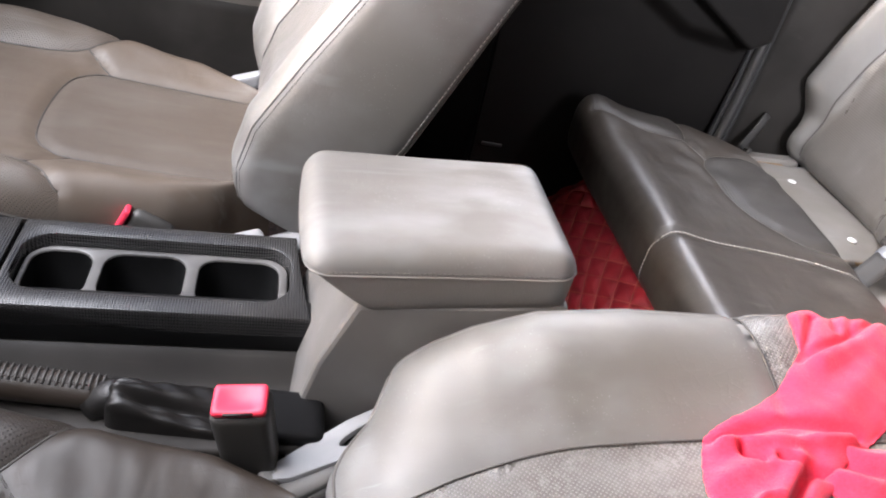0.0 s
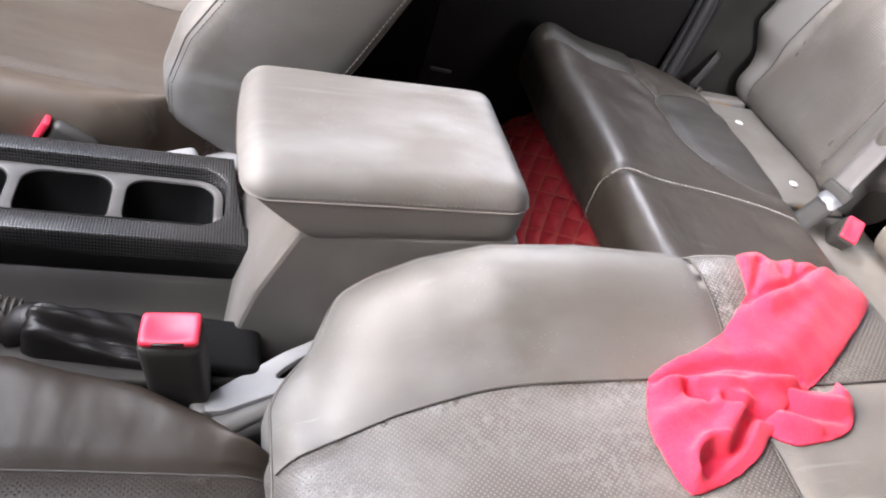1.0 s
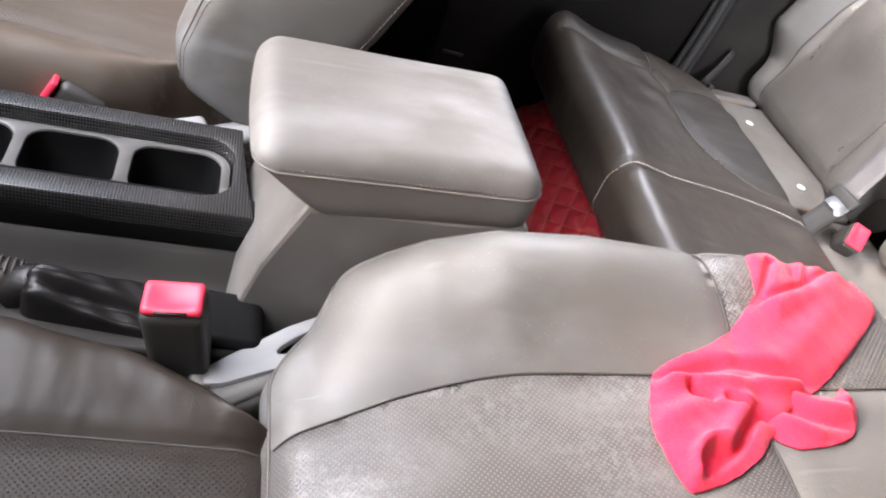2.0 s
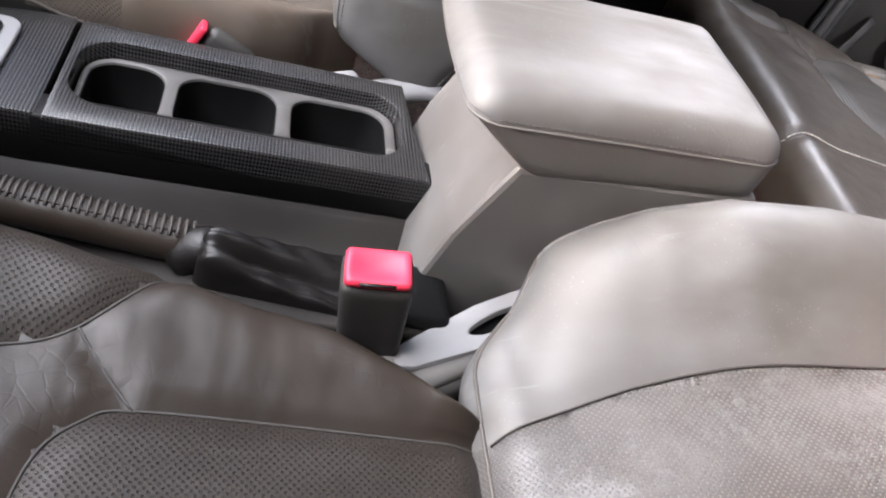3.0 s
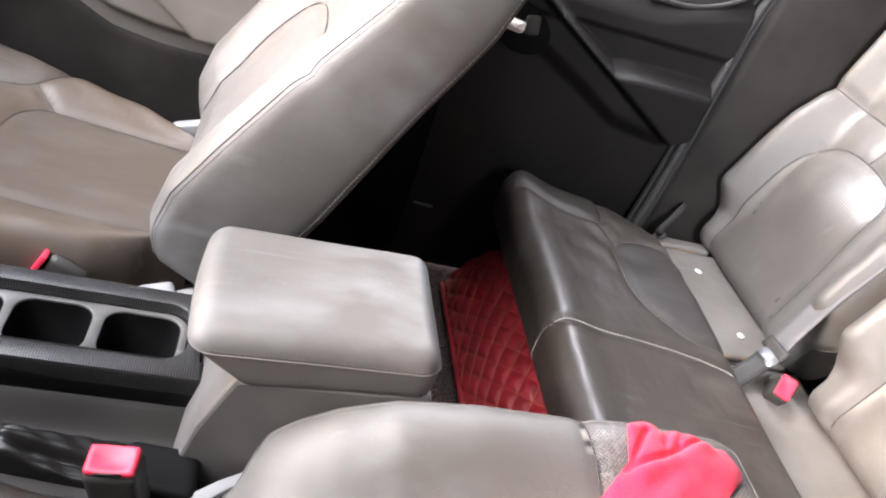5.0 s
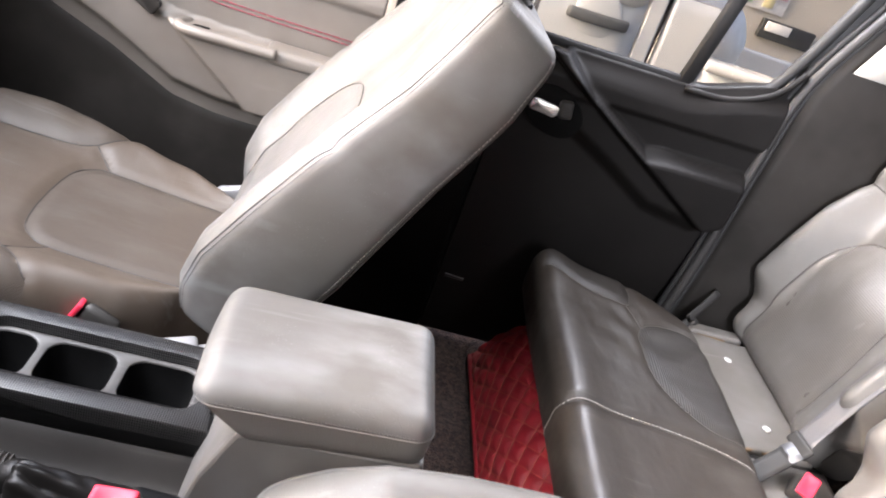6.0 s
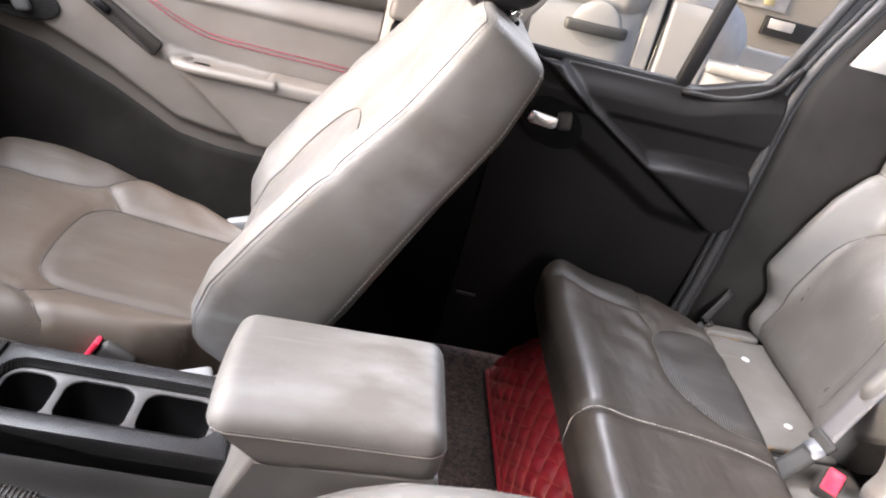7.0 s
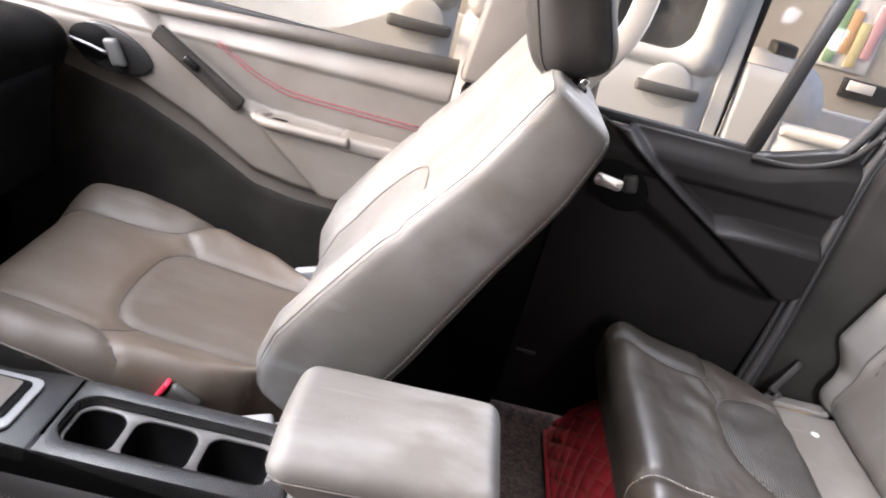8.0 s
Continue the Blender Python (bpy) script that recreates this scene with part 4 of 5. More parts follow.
        return hit & (z > hz * 0.45) & (np.abs(y) < hy - 0.001)

    back_part = part("backrest", bpad.piece(lambda x, y, z: ~in_bi(x, y, z) & ~in_bt(x, y, z)), m_back, seat)
    part("back_insert", bpad.piece(in_bi), m_back_insert, back_part, "perforated leather back insert")
    for s in (-1, 1):
        part("shoulder_panel", bpad.piece(lambda x, y, z: in_bt(x, y, z) & (y * s > 0)), m_back_insert, back_part, "perforated leather shoulder panel")
    for l in [plan["insert"]] + (plan["shoulders"] if plan["thread"] else []) + plan["lines"]:
        part("seam", tube(bpad.on_top(l, 0.0014), 0.0010, 6), M_SEAMDARK if plan["thread"] else M_PIPING, back_part)
    if plan["thread"]:
        part("stitching", tube(bpad.on_top(plan["shoulders"][0 if side > 0 else 1], 0.0016), 0.0007, 6), M_PIPING, back_part, "pale stitched seam")
    front_edge = [(-hx + 2 * hx * i / 90, side * hy, hz) for i in range(91)]
    top_edge = [(hx, side * hy * (1 - 2 * i / 60), hz) for i in range(61)]
    part("edge_seam", tube(bpad.on(front_edge + top_edge[1:], 0.0002), 0.0013, 6), m_back, back_part)
    part("stitching", stitches(bpad.on([(x, y, z - 0.010) for x, y, z in front_edge], 0.0003), 0.0005, 0.0035, 0.0016), M_SEAMDARK, back_part, "fine stitching")
    rear_edge = [(-hx + 2 * hx * i / 90, side * hy, -hz) for i in range(91)]
    part("edge_seam", tube(bpad.on(rear_edge, 0.0002), 0.0016, 6), M_PIPING, back_part)
    part("stitching", stitches(bpad.on([(x, y, z + 0.012) for x, y, z in rear_edge], 0.0004), 0.0007, 0.004, 0.002), M_THREAD, back_part, "pale stitching")
    foot_edge = [(-hx, -hy + 2 * hy * i / 80, hz) for i in range(81)]
    part("foot_seam", tube(bpad.on(foot_edge, 0.0006), 0.0018, 6), M_PIPING, back_part)
    # Headrest on two posts
    head_m = m @ pose(neck[0], 0, neck[1], 0, neck[2], 0)
    hpad = Pad((0.105, 0.128, 0.058), 0.042, 0.009, lambda x, y, z: (x, y * (1 - 0.30 * np.clip((x - 0.02) / 0.1, 0, 1) ** 2), z + 0.006 * np.cos(x * 12) + 0.004 * (1 - (y / 0.14) ** 2)), head_m)
    head = part("headrest", hpad.piece(lambda x, y, z: x < 9), m_head, seat, "padded leather headrest")
    for zz in (-0.058, 0.058):
        rim = [(-0.105 + 0.19 * i / 30, side * 0.128, zz) for i in range(31)][::-1] + [(-0.105, side * 0.128 * (1 - i / 15), zz) for i in range(1, 31)]
        part("piping", tube(hpad.on(rim, 0.0003), 0.0018, 6), m_head, head)
    for s in (-1, 1):
        p0 = m @ Vector((hx + plan["base"] - 0.04, s * 0.090, plan["post"]))
        p1 = head_m @ Vector((-0.07, s * 0.090, 0.0))
        part("post", tube([p0, p0.lerp(p1, 0.5), p1], 0.006, 10), M_CHROME, head, "chrome headrest post")
        seat_m = m @ pose(hx + plan["base"] + 0.001, s * 0.090, plan["post"])
        part("post_guide", rbox((0.010, 0.034, 0.026), 0.004, 2, seat_m), M_BLACK, back_part, "black headrest post guide")
        part("guide_button", rbox((0.016, 0.010, 0.012), 0.003, 2, seat_m @ pose(0.007, -0.016, 0.0)), M_CHROME, back_part, "chrome guide button")
    return seat, cpad, bpad, m


def upright_back(x, y, z):
    """The passenger backrest: flat deep sides, thick at the foot and thin at the top, bolsters along a sunken middle."""
    u, ay = x + 0.257, np.abs(y)
    front = np.interp(u, [-0.045, 0, 0.055, 0.15, 0.285, 0.41, 0.55, 0.585], [0.088, 0.120, 0.134, 0.131, 0.121, 0.106, 0.104, 0.100])
    rear = np.interp(u, [-0.045, 0.142, 0.336, 0.466, 0.554, 0.585], [-0.045, -0.043, -0.026, -0.020, -0.004, 0.014])
    sink = np.interp(u, [-0.04, 0.1, 0.3, 0.45, 0.56], [0.018, 0.036, 0.034, 0.022, 0.004]) * (1 - swell((ay - 0.095) / 0.11))
    k = (z + 0.08) / 0.16
    belly = 0.006 * (1 - (z / 0.08) ** 2) * swell((ay - 0.2) / 0.05)
    y2 = y * (1 - 0.10 * np.clip((u - 0.42) / 0.165, 0, 1) ** 1.6) + np.sign(y) * belly
    return u, y2, rear + (front - sink - rear) * k


def laid_back(x, y, z):
    """The driver's backrest, laid flat: a high rounded bolster that starts steeply above a cut-back foot."""
    ay = np.abs(y)
    u = x + 0.285 + 0.058 * swell((ay - 0.155) / 0.085) * np.clip(-x / 0.3, 0, 1)
    crest = np.interp(u, [0.03, 0.045, 0.06, 0.08, 0.10, 0.139, 0.2, 0.285, 0.39, 0.5, 0.58], [0.086, 0.101, 0.115, 0.129, 0.140, 0.154, 0.162, 0.148, 0.118, 0.098, 0.080])
    middle = np.interp(u, [-0.02, 0.02, 0.1, 0.4, 0.58], [0.066, 0.080, 0.088, 0.090, 0.080])
    rise = swell((ay - 0.110) / 0.105)
    front = middle + (crest - middle) * rise
    edge = 0.266 - 0.020 * np.clip((u - 0.45) / 0.13, 0, 1)
    y2 = np.sign(y) * (np.minimum(ay, 0.118) + np.maximum(ay - 0.118, 0) * (edge - 0.118) / 0.137)
    return u, y2, -0.030 + (front + 0.030) * (z + 0.072) / 0.144


def both_sides(line):
    """A line run up one side and, mirrored, down the other."""
    return line + [(x, -y) for x, y in line[::-1] if abs(y) > 1e-6]


far_shoulder = [(0.033, 0.250), (0.009, 0.228), (0.013, 0.208), (0.043, 0.200), (0.163, 0.203), (0.29, 0.208)]
far_plan = {"half": (0.302, 0.250, 0.080), "r": 0.026, "shape": upright_back, "base": 0.257, "post": 0.050, "thread": False,
            "insert": both_sides([(-0.290, 0.112), (-0.140, 0.128), (-0.050, 0.125), (0.003, 0.105), (0.025, 0.055), (0.029, 0.0)]),
            "shoulders": [far_shoulder, [(x, -y) for x, y in far_shoulder]], "lines": []}
near_shoulder = [(0.115, 0.252), (0.116, 0.200), (0.113, 0.150), (0.105, 0.120), (0.150, 0.106), (0.190, 0.100), (0.29, 0.096)]
near_plan = {"half": (0.300, 0.255, 0.072), "r": 0.036, "shape": laid_back, "base": 0.285, "post": 0.020, "thread": "pale",
             "insert": both_sides([(-0.292, 0.103), (-0.235, 0.117), (-0.185, 0.1265), (-0.125, 0.133), (-0.085, 0.134), (-0.040, 0.132), (0.035, 0.126), (0.098, 0.118), (0.107, 0.060), (0.106, 0.0)]),
             "shoulders": [near_shoulder, [(x, -y) for x, y in near_shoulder]], "lines": []}
half_i = 0.124
CUSHION_INSERT = [(0.25, half_i - 0.006), (0.10, half_i), (0.015, half_i), (-0.010, half_i - 0.008), (-0.034, half_i - 0.040), (-0.042, 0.0), (-0.034, -half_i + 0.040), (-0.010, -half_i + 0.008), (0.015, -half_i), (0.10, -half_i), (0.25, -half_i + 0.006)]
seat_far, fc, fb, fm = front_seat("bucket_seat", 0.415, 0.380, -0.345, 0.362, 0.050, 0.042, (-0.030, 0.360), 30.0, far_plan, CUSHION_INSERT, (0.635, 0.1335, -49), "worn taupe leather passenger seat with perforated panels", M_CUSHION, M_PERF_CUSHION, M_PERF_CUSHION, M_LEATHER, M_PERF_SOFT, M_HEAD)
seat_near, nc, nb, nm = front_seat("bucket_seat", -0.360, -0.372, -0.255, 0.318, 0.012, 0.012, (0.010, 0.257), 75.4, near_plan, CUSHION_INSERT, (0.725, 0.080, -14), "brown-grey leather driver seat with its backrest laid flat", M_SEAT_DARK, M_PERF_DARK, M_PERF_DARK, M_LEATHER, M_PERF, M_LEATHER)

part("hinge_cover", Pad((0.024, 0.010, 0.013), 0.005, 0.004, lambda x, y, z: (x, y, z + 0.35 * x), pose(-0.138, 0.555, 0.352)).piece(lambda x, y, z: x < 9), M_LEVER, seat_far, "pale plastic hinge cover")

# Recliner levers and shells beside the console.
def sweep(points, half, thick, n=10):
    """A flat-oval bar along points."""
    return tube(smooth_line(points, 0.006), half, n, thick / half)


shield = thing("recliner_lever", (-0.02, -0.16, 0.27), "grey plastic recliner lever beside the driver seat", "seat lever")
tip, root = Vector((-0.068, -0.172, 0.297)), Vector((0.062, -0.110, 0.316))
along = (root - tip).normalized()
across = Vector((0, 0, 1)).cross(along).normalized()
lever_m = Matrix((along, across, along.cross(across))).transposed().to_4x4()
lever_m.translation = tip
bm = ring_plate([(0.0, -0.007), (0.014, -0.014), (0.09, -0.022), (0.145, -0.024), (0.145, 0.020), (0.09, 0.020), (0.03, 0.012), (0.0, 0.007)],
                [[(0.104 + 0.033 * math.cos(a), -0.003 + (0.009 + 0.002 * math.cos(a)) * math.sin(a)) for a in [2 * math.pi * i / 24 for i in range(24)]]], -0.008, 0.0, 0.0025)
bmesh.ops.transform(bm, matrix=lever_m, verts=bm.verts)
sharp(part("lever_top", bm, M_LEVER, shield))
part("lever_tip", Pad((0.013, 0.010, 0.008), 0.006, 0.004, plain_shape, lever_m @ pose(0.004, 0, -0.008)).piece(lambda x, y, z: x < 9), M_GREY, shield)
# Solid black block: paints the shade behind the lever's opening.
part("gap_shade", Pad((0.048, 0.018, 0.010), 0.008, 0.006, plain_shape, lever_m @ pose(0.104, 0.0, -0.024)).piece(lambda x, y, z: x < 9), M_BLACK, shield, "black block for the shade under the lever")
part("lower_shell", sweep([(-0.055, -0.186, 0.282), (-0.010, -0.163, 0.290), (0.030, -0.143, 0.296), (0.070, -0.130, 0.298)], 0.013, 0.009), M_GREY, shield)
part("skirt", Pad((0.075, 0.012, 0.050), 0.010, 0.008, lambda x, y, z: (x, y + 0.48 * x, z + 0.12 * x), pose(0.005, -0.166, 0.240)).piece(lambda x, y, z: x < 9), M_BELTBUCK, shield, "dark plastic skirt")
shield2 = thing("recliner_lever", (-0.09, 0.16, 0.29), "pale grey plastic recliner lever beside the passenger seat", "seat lever")
part("lever_tip", Pad((0.026, 0.020, 0.014), 0.009, 0.005, lambda x, y, z: (x, y, z + 0.15 * x), pose(-0.112, 0.152, 0.315, 0, 0, 18)).piece(lambda x, y, z: x < 9), M_LEVER, shield2)
part("lever_arm", sweep([(-0.095, 0.150, 0.312), (-0.060, 0.158, 0.322), (-0.020, 0.172, 0.326), (0.020, 0.180, 0.318)], 0.018, 0.012), M_LEVER, shield2)


# ---- belts and buckles ----
def buckle(at, turn, label, size=1.0):
    b = thing("seat_belt_buckle", at, label, "belt buckle", "belt buckles")
    m = Matrix.Translation(at) @ turn @ Matrix.Diagonal((size, size, size, 1))
    part("housing", Pad((0.0225, 0.0155, 0.042), 0.006, 0.004, lambda x, y, z: (x * (1 - 0.8 * (z - 0.04) * -1), y, z), m @ pose(0, 0, -0.044)).piece(lambda x, y, z: x < 9), M_BELTBUCK, b, "dark plastic buckle housing")
    part("release_button", Pad((0.0205, 0.0138, 0.004), 0.0035, 0.003, lambda x, y, z: (x, y, z - 0.0042 * np.clip(1 - (x / 0.0185) ** 2, 0, 1) * np.clip(1 - (y / 0.0125) ** 2, 0, 1) * (z > 0)), m @ pose(0, 0, 0.0005)).piece(lambda x, y, z: x < 9), M_BUTTON, b, "glossy red release button")
    part("slot", rbox((0.022, 0.003, 0.002), 0.0005, 1, m @ pose(0, -0.0135, 0.002)), M_BLACK, b, "black tongue slot")
    part("stalk", rbox((0.026, 0.012, 0.10), 0.004, 2, m @ pose(0, 0, -0.11)), M_BLACK, b)
    return b


buckle((-0.097, -0.162, 0.380), pose(0, 0, 0, 8, -8, -4), "red and dark plastic belt buckle beside the handbrake", 1.14)
tongue = thing("seat_belt_buckle", (-0.245, 0.172, 0.30), "pink edged belt buckle beside the passenger seat", "belt buckle", "belt buckles")
part("housing", rbox((0.052, 0.018, 0.068), 0.008, 2, pose(-0.231, 0.162, 0.312, 0, 28, 0)), M_BELTBUCK, tongue)
part("release_button", rbox((0.007, 0.018, 0.072), 0.002, 2, pose(-0.262, 0.160, 0.322, 0, 28, 0)), M_BUTTON, tongue, "pale pink release button")

label_strip = thing("sill_label", (0.33, 0.69, 0.22), "small pale label at the foot of the pillar", "label")
part("label_strip", rbox((0.042, 0.004, 0.007), 0.001, 1, pose(0.331, 0.688, 0.221, 0, 3, 0)), M_SEAL, label_strip)
belt_f = thing("front_seat_belt", (0.30, 0.68, 0.9), "beige belt webbing hanging on the far pillar", "seat belt")
part("webbing", tube(smooth_line([(0.245, 0.69, 0.70), (0.262, 0.685, 0.79), (0.300, 0.68, 0.86), (0.325, 0.675, 0.93), (0.330, 0.67, 1.05)], 0.015), 0.022, 8, 0.12, up=(0, 1, 0)), M_LINER, belt_f)


# ---- rear bench ----
bench = thing("rear_bench", (0.64, 0.0, 0.05), "dark brown leather rear bench with grey split backrests", "rear seat")


def bench_shape(x, y, z):
    t = (x + 0.185) / 0.37
    top = np.clip((z + 0.05) / 0.10, 0, 1)
    end = np.clip((np.abs(y) - 0.50) / 0.14, 0, 1)
    crown = 0.010 * np.exp(-((t - 0.10) / 0.12) ** 2) * top
    part_line = 0.008 * np.cos((y - 0.435) * 7.0) * top
    bol = 0.018 * end * top * np.clip(1.1 - t, 0, 1)
    wr = 0.0022 * np.sin(y * 60 + 3 * np.sin(x * 25)) * top * np.clip(t * 2, 0, 1) * np.exp(-((np.abs(y) - 0.5) / 0.12) ** 2)
    cut = -0.085 * np.clip((np.abs(y) - 0.45) / 0.2, 0, 1) * np.clip((t - 0.55) / 0.45, 0, 1) ** 1.5
    lean = -0.020 * (1 - top) * np.clip(1 - t * 3, 0, 1)
    return x + 0.02 * end * np.clip(0.3 - t, 0, 1) + lean * 0, y + np.sign(y) * cut, z - 0.034 * t + crown + part_line + bol + wr


rs = [[(-0.180, 0.216), (-0.12, 0.222), (0.0, 0.222), (0.10, 0.212), (0.18, 0.190)], [(-0.18, -0.216), (0.0, -0.222), (0.18, -0.19)]]
rs_in = [[(0.18, 0.250), (0.10, 0.262), (0.03, 0.33), (0.015, 0.42), (0.03, 0.50), (0.10, 0.555), (0.18, 0.565)]]
rs_end = [[(-0.17, 0.600), (-0.08, 0.575), (0.01, 0.570), (0.028, 0.600), (0.030, 0.655)], [(0.012, 0.570), (0.03, 0.50)]]
rpad = Pad((0.185, 0.672, 0.052), 0.036, 0.008, bench_shape, pose(0.640, 0.0, 0.293), rs + rs_in + rs_end, 0.006, 0.010)
rib_in = lambda x, y, z: (z > 0.03) & rpad.within(2, (0.20, 0.565), (0.20, 0.250))(x, y, z)
rib_end = lambda x, y, z: (z > 0.0) & rpad.within(3, (0.030, 0.70), (-0.17, 0.70))(x, y, z)
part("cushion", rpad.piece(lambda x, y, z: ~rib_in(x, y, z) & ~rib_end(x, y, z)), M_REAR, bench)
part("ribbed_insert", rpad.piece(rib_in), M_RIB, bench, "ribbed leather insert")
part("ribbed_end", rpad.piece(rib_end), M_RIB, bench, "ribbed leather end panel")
for l in rs + rs_in + rs_end:
    part("seam", tube(rpad.on_top(l, 0.0004), 0.0015, 6), M_PIPING, bench)
for l in rs:
    part("stitching", stitches([p + Vector((0, 0.003, 0)) for p in rpad.on_top(l, 0.0010)], 0.0011, 0.006, 0.0012), M_THREAD, bench, "pale stitching")
front_line = [(-0.185, 0.216, 0.05 - 0.10 * i / 16) for i in range(17)]
part("stitching", stitches(rpad.on(front_line, 0.0008), 0.0008), M_THREAD, bench, "pale stitching")
part("bench_base", box(0.55, 0.98, -0.62, 0.62, 0.05, 0.245, 0.01), M_BLACK, bench, "black steel bench base")

panel = thing("hinge_panel", (0.90, 0.45, 0.27), "worn grey panel behind the bench cushion with white studs", "seat panel")
part("board", Pad((0.085, 0.170, 0.012), 0.006, 0.008, lambda x, y, z: (x + 0.05 * y, y, z + 0.0015 * np.sin(x * 40 + y * 23)), pose(0.902, 0.452, 0.267)).piece(lambda x, y, z: x < 9), M_PANEL, panel)
for x, y in ((0.900, 0.547), (0.907, 0.349)):
    bm = bmesh.new()
    bmesh.ops.create_uvsphere(bm, u_segments=16, v_segments=8, radius=0.0085)
    bmesh.ops.scale(bm, vec=(1, 1, 0.35), verts=bm.verts)
    bmesh.ops.translate(bm, vec=(x, y, 0.280), verts=bm.verts)
    part("stud", bm, M_WHITE, panel, "white plastic stud")
for y in (0.285, 0.622):
    part("foam_edge", Pad((0.034, 0.004, 0.005), 0.004, 0.004, lambda x, y2, z: (x, y2 * (0.6 + 0.4 * np.sin(x * 160)), z), pose(0.880 + 0.05 * (y - 0.45), y, 0.274)).piece(lambda x, y2, z: x < 9), M_FOAM, panel, "torn yellowed foam edge")
part("end_flap", Pad((0.062, 0.020, 0.010), 0.006, 0.006, lambda x, y, z: (x + 0.05 * y, y, z - 0.10 * y), pose(0.905, 0.650, 0.270)).piece(lambda x, y, z: x < 9), M_PANEL, panel)
strip = thing("hinge_panel", (0.92, -0.2, 0.26), "grey trim strip between bench cushion and backrest", "seat panel")
part("board", Pad((0.090, 0.465, 0.012), 0.006, 0.012, lambda x, y, z: (x, y, z + 0.001 * np.sin(y * 30)), pose(0.905, -0.190, 0.260)).piece(lambda x, y, z: x < 9), M_PANEL, strip)
part("end_cap", rbox((0.170, 0.014, 0.022), 0.005, 2, pose(0.905, 0.272, 0.262)), M_GREY_DARK, strip, "dark end cap")
bracket = thing("belt_anchor", (0.86, 0.66, 0.28), "dull metal belt anchor bolted beside the jamb", "belt anchor")
part("plate", rbox((0.034, 0.022, 0.005), 0.002, 2, pose(0.848, 0.656, 0.281, 20, -25, 30)), M_SEAL, bracket)
part("strap", tube(smooth_line([(0.842, 0.660, 0.286), (0.866, 0.676, 0.312), (0.880, 0.684, 0.333), (0.892, 0.692, 0.352)], 0.01), 0.010, 8, 0.18, up=(0, 1, 0)), M_SEAL, bracket, "pale belt strap")
bm = bmesh.new()
bmesh.ops.create_cone(bm, cap_ends=True, segments=6, radius1=0.008, radius2=0.0075, depth=0.008)
bmesh.ops.translate(bm, vec=(0.845, 0.650, 0.290), verts=bm.verts)
sharp(part("bolt", bm, M_CHROME, bracket))


def rear_back(cy, half, label, inserts):
    """A bench backrest; inserts: (middle, half width at the foot) of its ribbed panels."""
    a = radians(21)
    m = Matrix(((math.sin(a), 0, -math.cos(a), 1.002), (0, 1, 0, cy), (math.cos(a), 0, math.sin(a), 0.262), (0, 0, 0, 1))) @ pose(0.30, 0, 0)

    def shape(x, y, z):
        t = (x + 0.30) / 0.60
        top = np.clip((z + 0.06) / 0.12, 0, 1)
        puff = np.zeros_like(x)
        for iy, ih in inserts:
            w = ih * (1.0 - 0.22 * np.clip(t / 0.7, 0, 1))
            d = np.clip((np.abs(y - iy) - w + 0.012) / 0.030, 0, 1)
            inside = np.clip((ih + 0.10 - np.abs(y - iy)) / 0.02, 0, 1)
            puff = puff + inside * (0.018 * d * d * (3 - 2 * d)) * np.clip((0.66 - t) / 0.12, 0, 1) * top
            puff = puff + 0.030 * np.exp(-((y - iy) / ih) ** 2 - ((t - 0.42) / 0.15) ** 2) * top
        edge = 0.050 * swell((np.abs(y) - half + 0.105) / 0.07) * swell((t - 0.14) / 0.10) * top
        notch = (-0.045 * np.clip((0.16 - t) / 0.06, 0, 1) - 0.02 * np.clip((t - 0.25) / 0.75, 0, 1)) * np.clip((np.abs(y) - half + 0.05) / 0.05, 0, 1)
        return x, y + np.sign(y) * notch, z + puff + edge + 0.016 * np.clip((t - 0.72) / 0.2, 0, 1) * top

    seams, tests = [], []
    for iy, ih in inserts:
        seams.append([(-0.29, iy + ih), (-0.13, iy + ih * 0.97), (-0.02, iy + ih * 0.88), (0.028, iy + ih * 0.66), (0.045, iy + ih * 0.28), (0.045, iy - ih * 0.28), (0.028, iy - ih * 0.66), (-0.02, iy - ih * 0.88), (-0.13, iy - ih * 0.97), (-0.29, iy - ih)])
        seams.append([(0.110, iy - ih - 0.09), (0.118, iy - 0.02), (0.110, iy + ih + 0.09)])
        seams.append([(0.048, iy), (0.080, iy), (0.116, iy)])
    p = Pad((0.30, half, 0.062), 0.045, 0.009, shape, m, seams, 0.008, 0.012)

    def rib(x, y, z):
        hit = np.zeros(x.shape, dtype=bool)
        for iy, ih in inserts:
            hit |= (z > 0.03) & inside(x, y, p.seams[3 * inserts.index((iy, ih))] + [(-0.31, iy - ih), (-0.31, iy + ih)])
        return hit

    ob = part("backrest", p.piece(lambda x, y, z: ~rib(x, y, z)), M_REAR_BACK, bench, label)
    for iy, ih in inserts:
        part("ribbed_insert", p.piece(lambda x, y, z: rib(x, y, z) & (np.abs(y - iy) < ih)), M_RIB_BACK, ob, "ribbed leather back insert")
    for l in seams:
        part("seam", tube(p.on_top(l, 0.0004), 0.0015, 6), M_PIPING, ob)
    for sy in (-1, 1):
        line = [(-0.29 + 0.57 * i / 60, sy * half, 0.030) for i in range(61)]
        part("edge_seam", tube(p.on(line, 0.0003), 0.0015, 6), M_PIPING, ob)
    return p


rb_far = rear_back(0.475, 0.240, "grey leather rear backrest with a ribbed middle panel", [(0.025, 0.135)])
rb_near = rear_back(-0.215, 0.440, "wide grey leather rear backrest with two ribbed panels", [(0.21, 0.125), (-0.20, 0.125)])

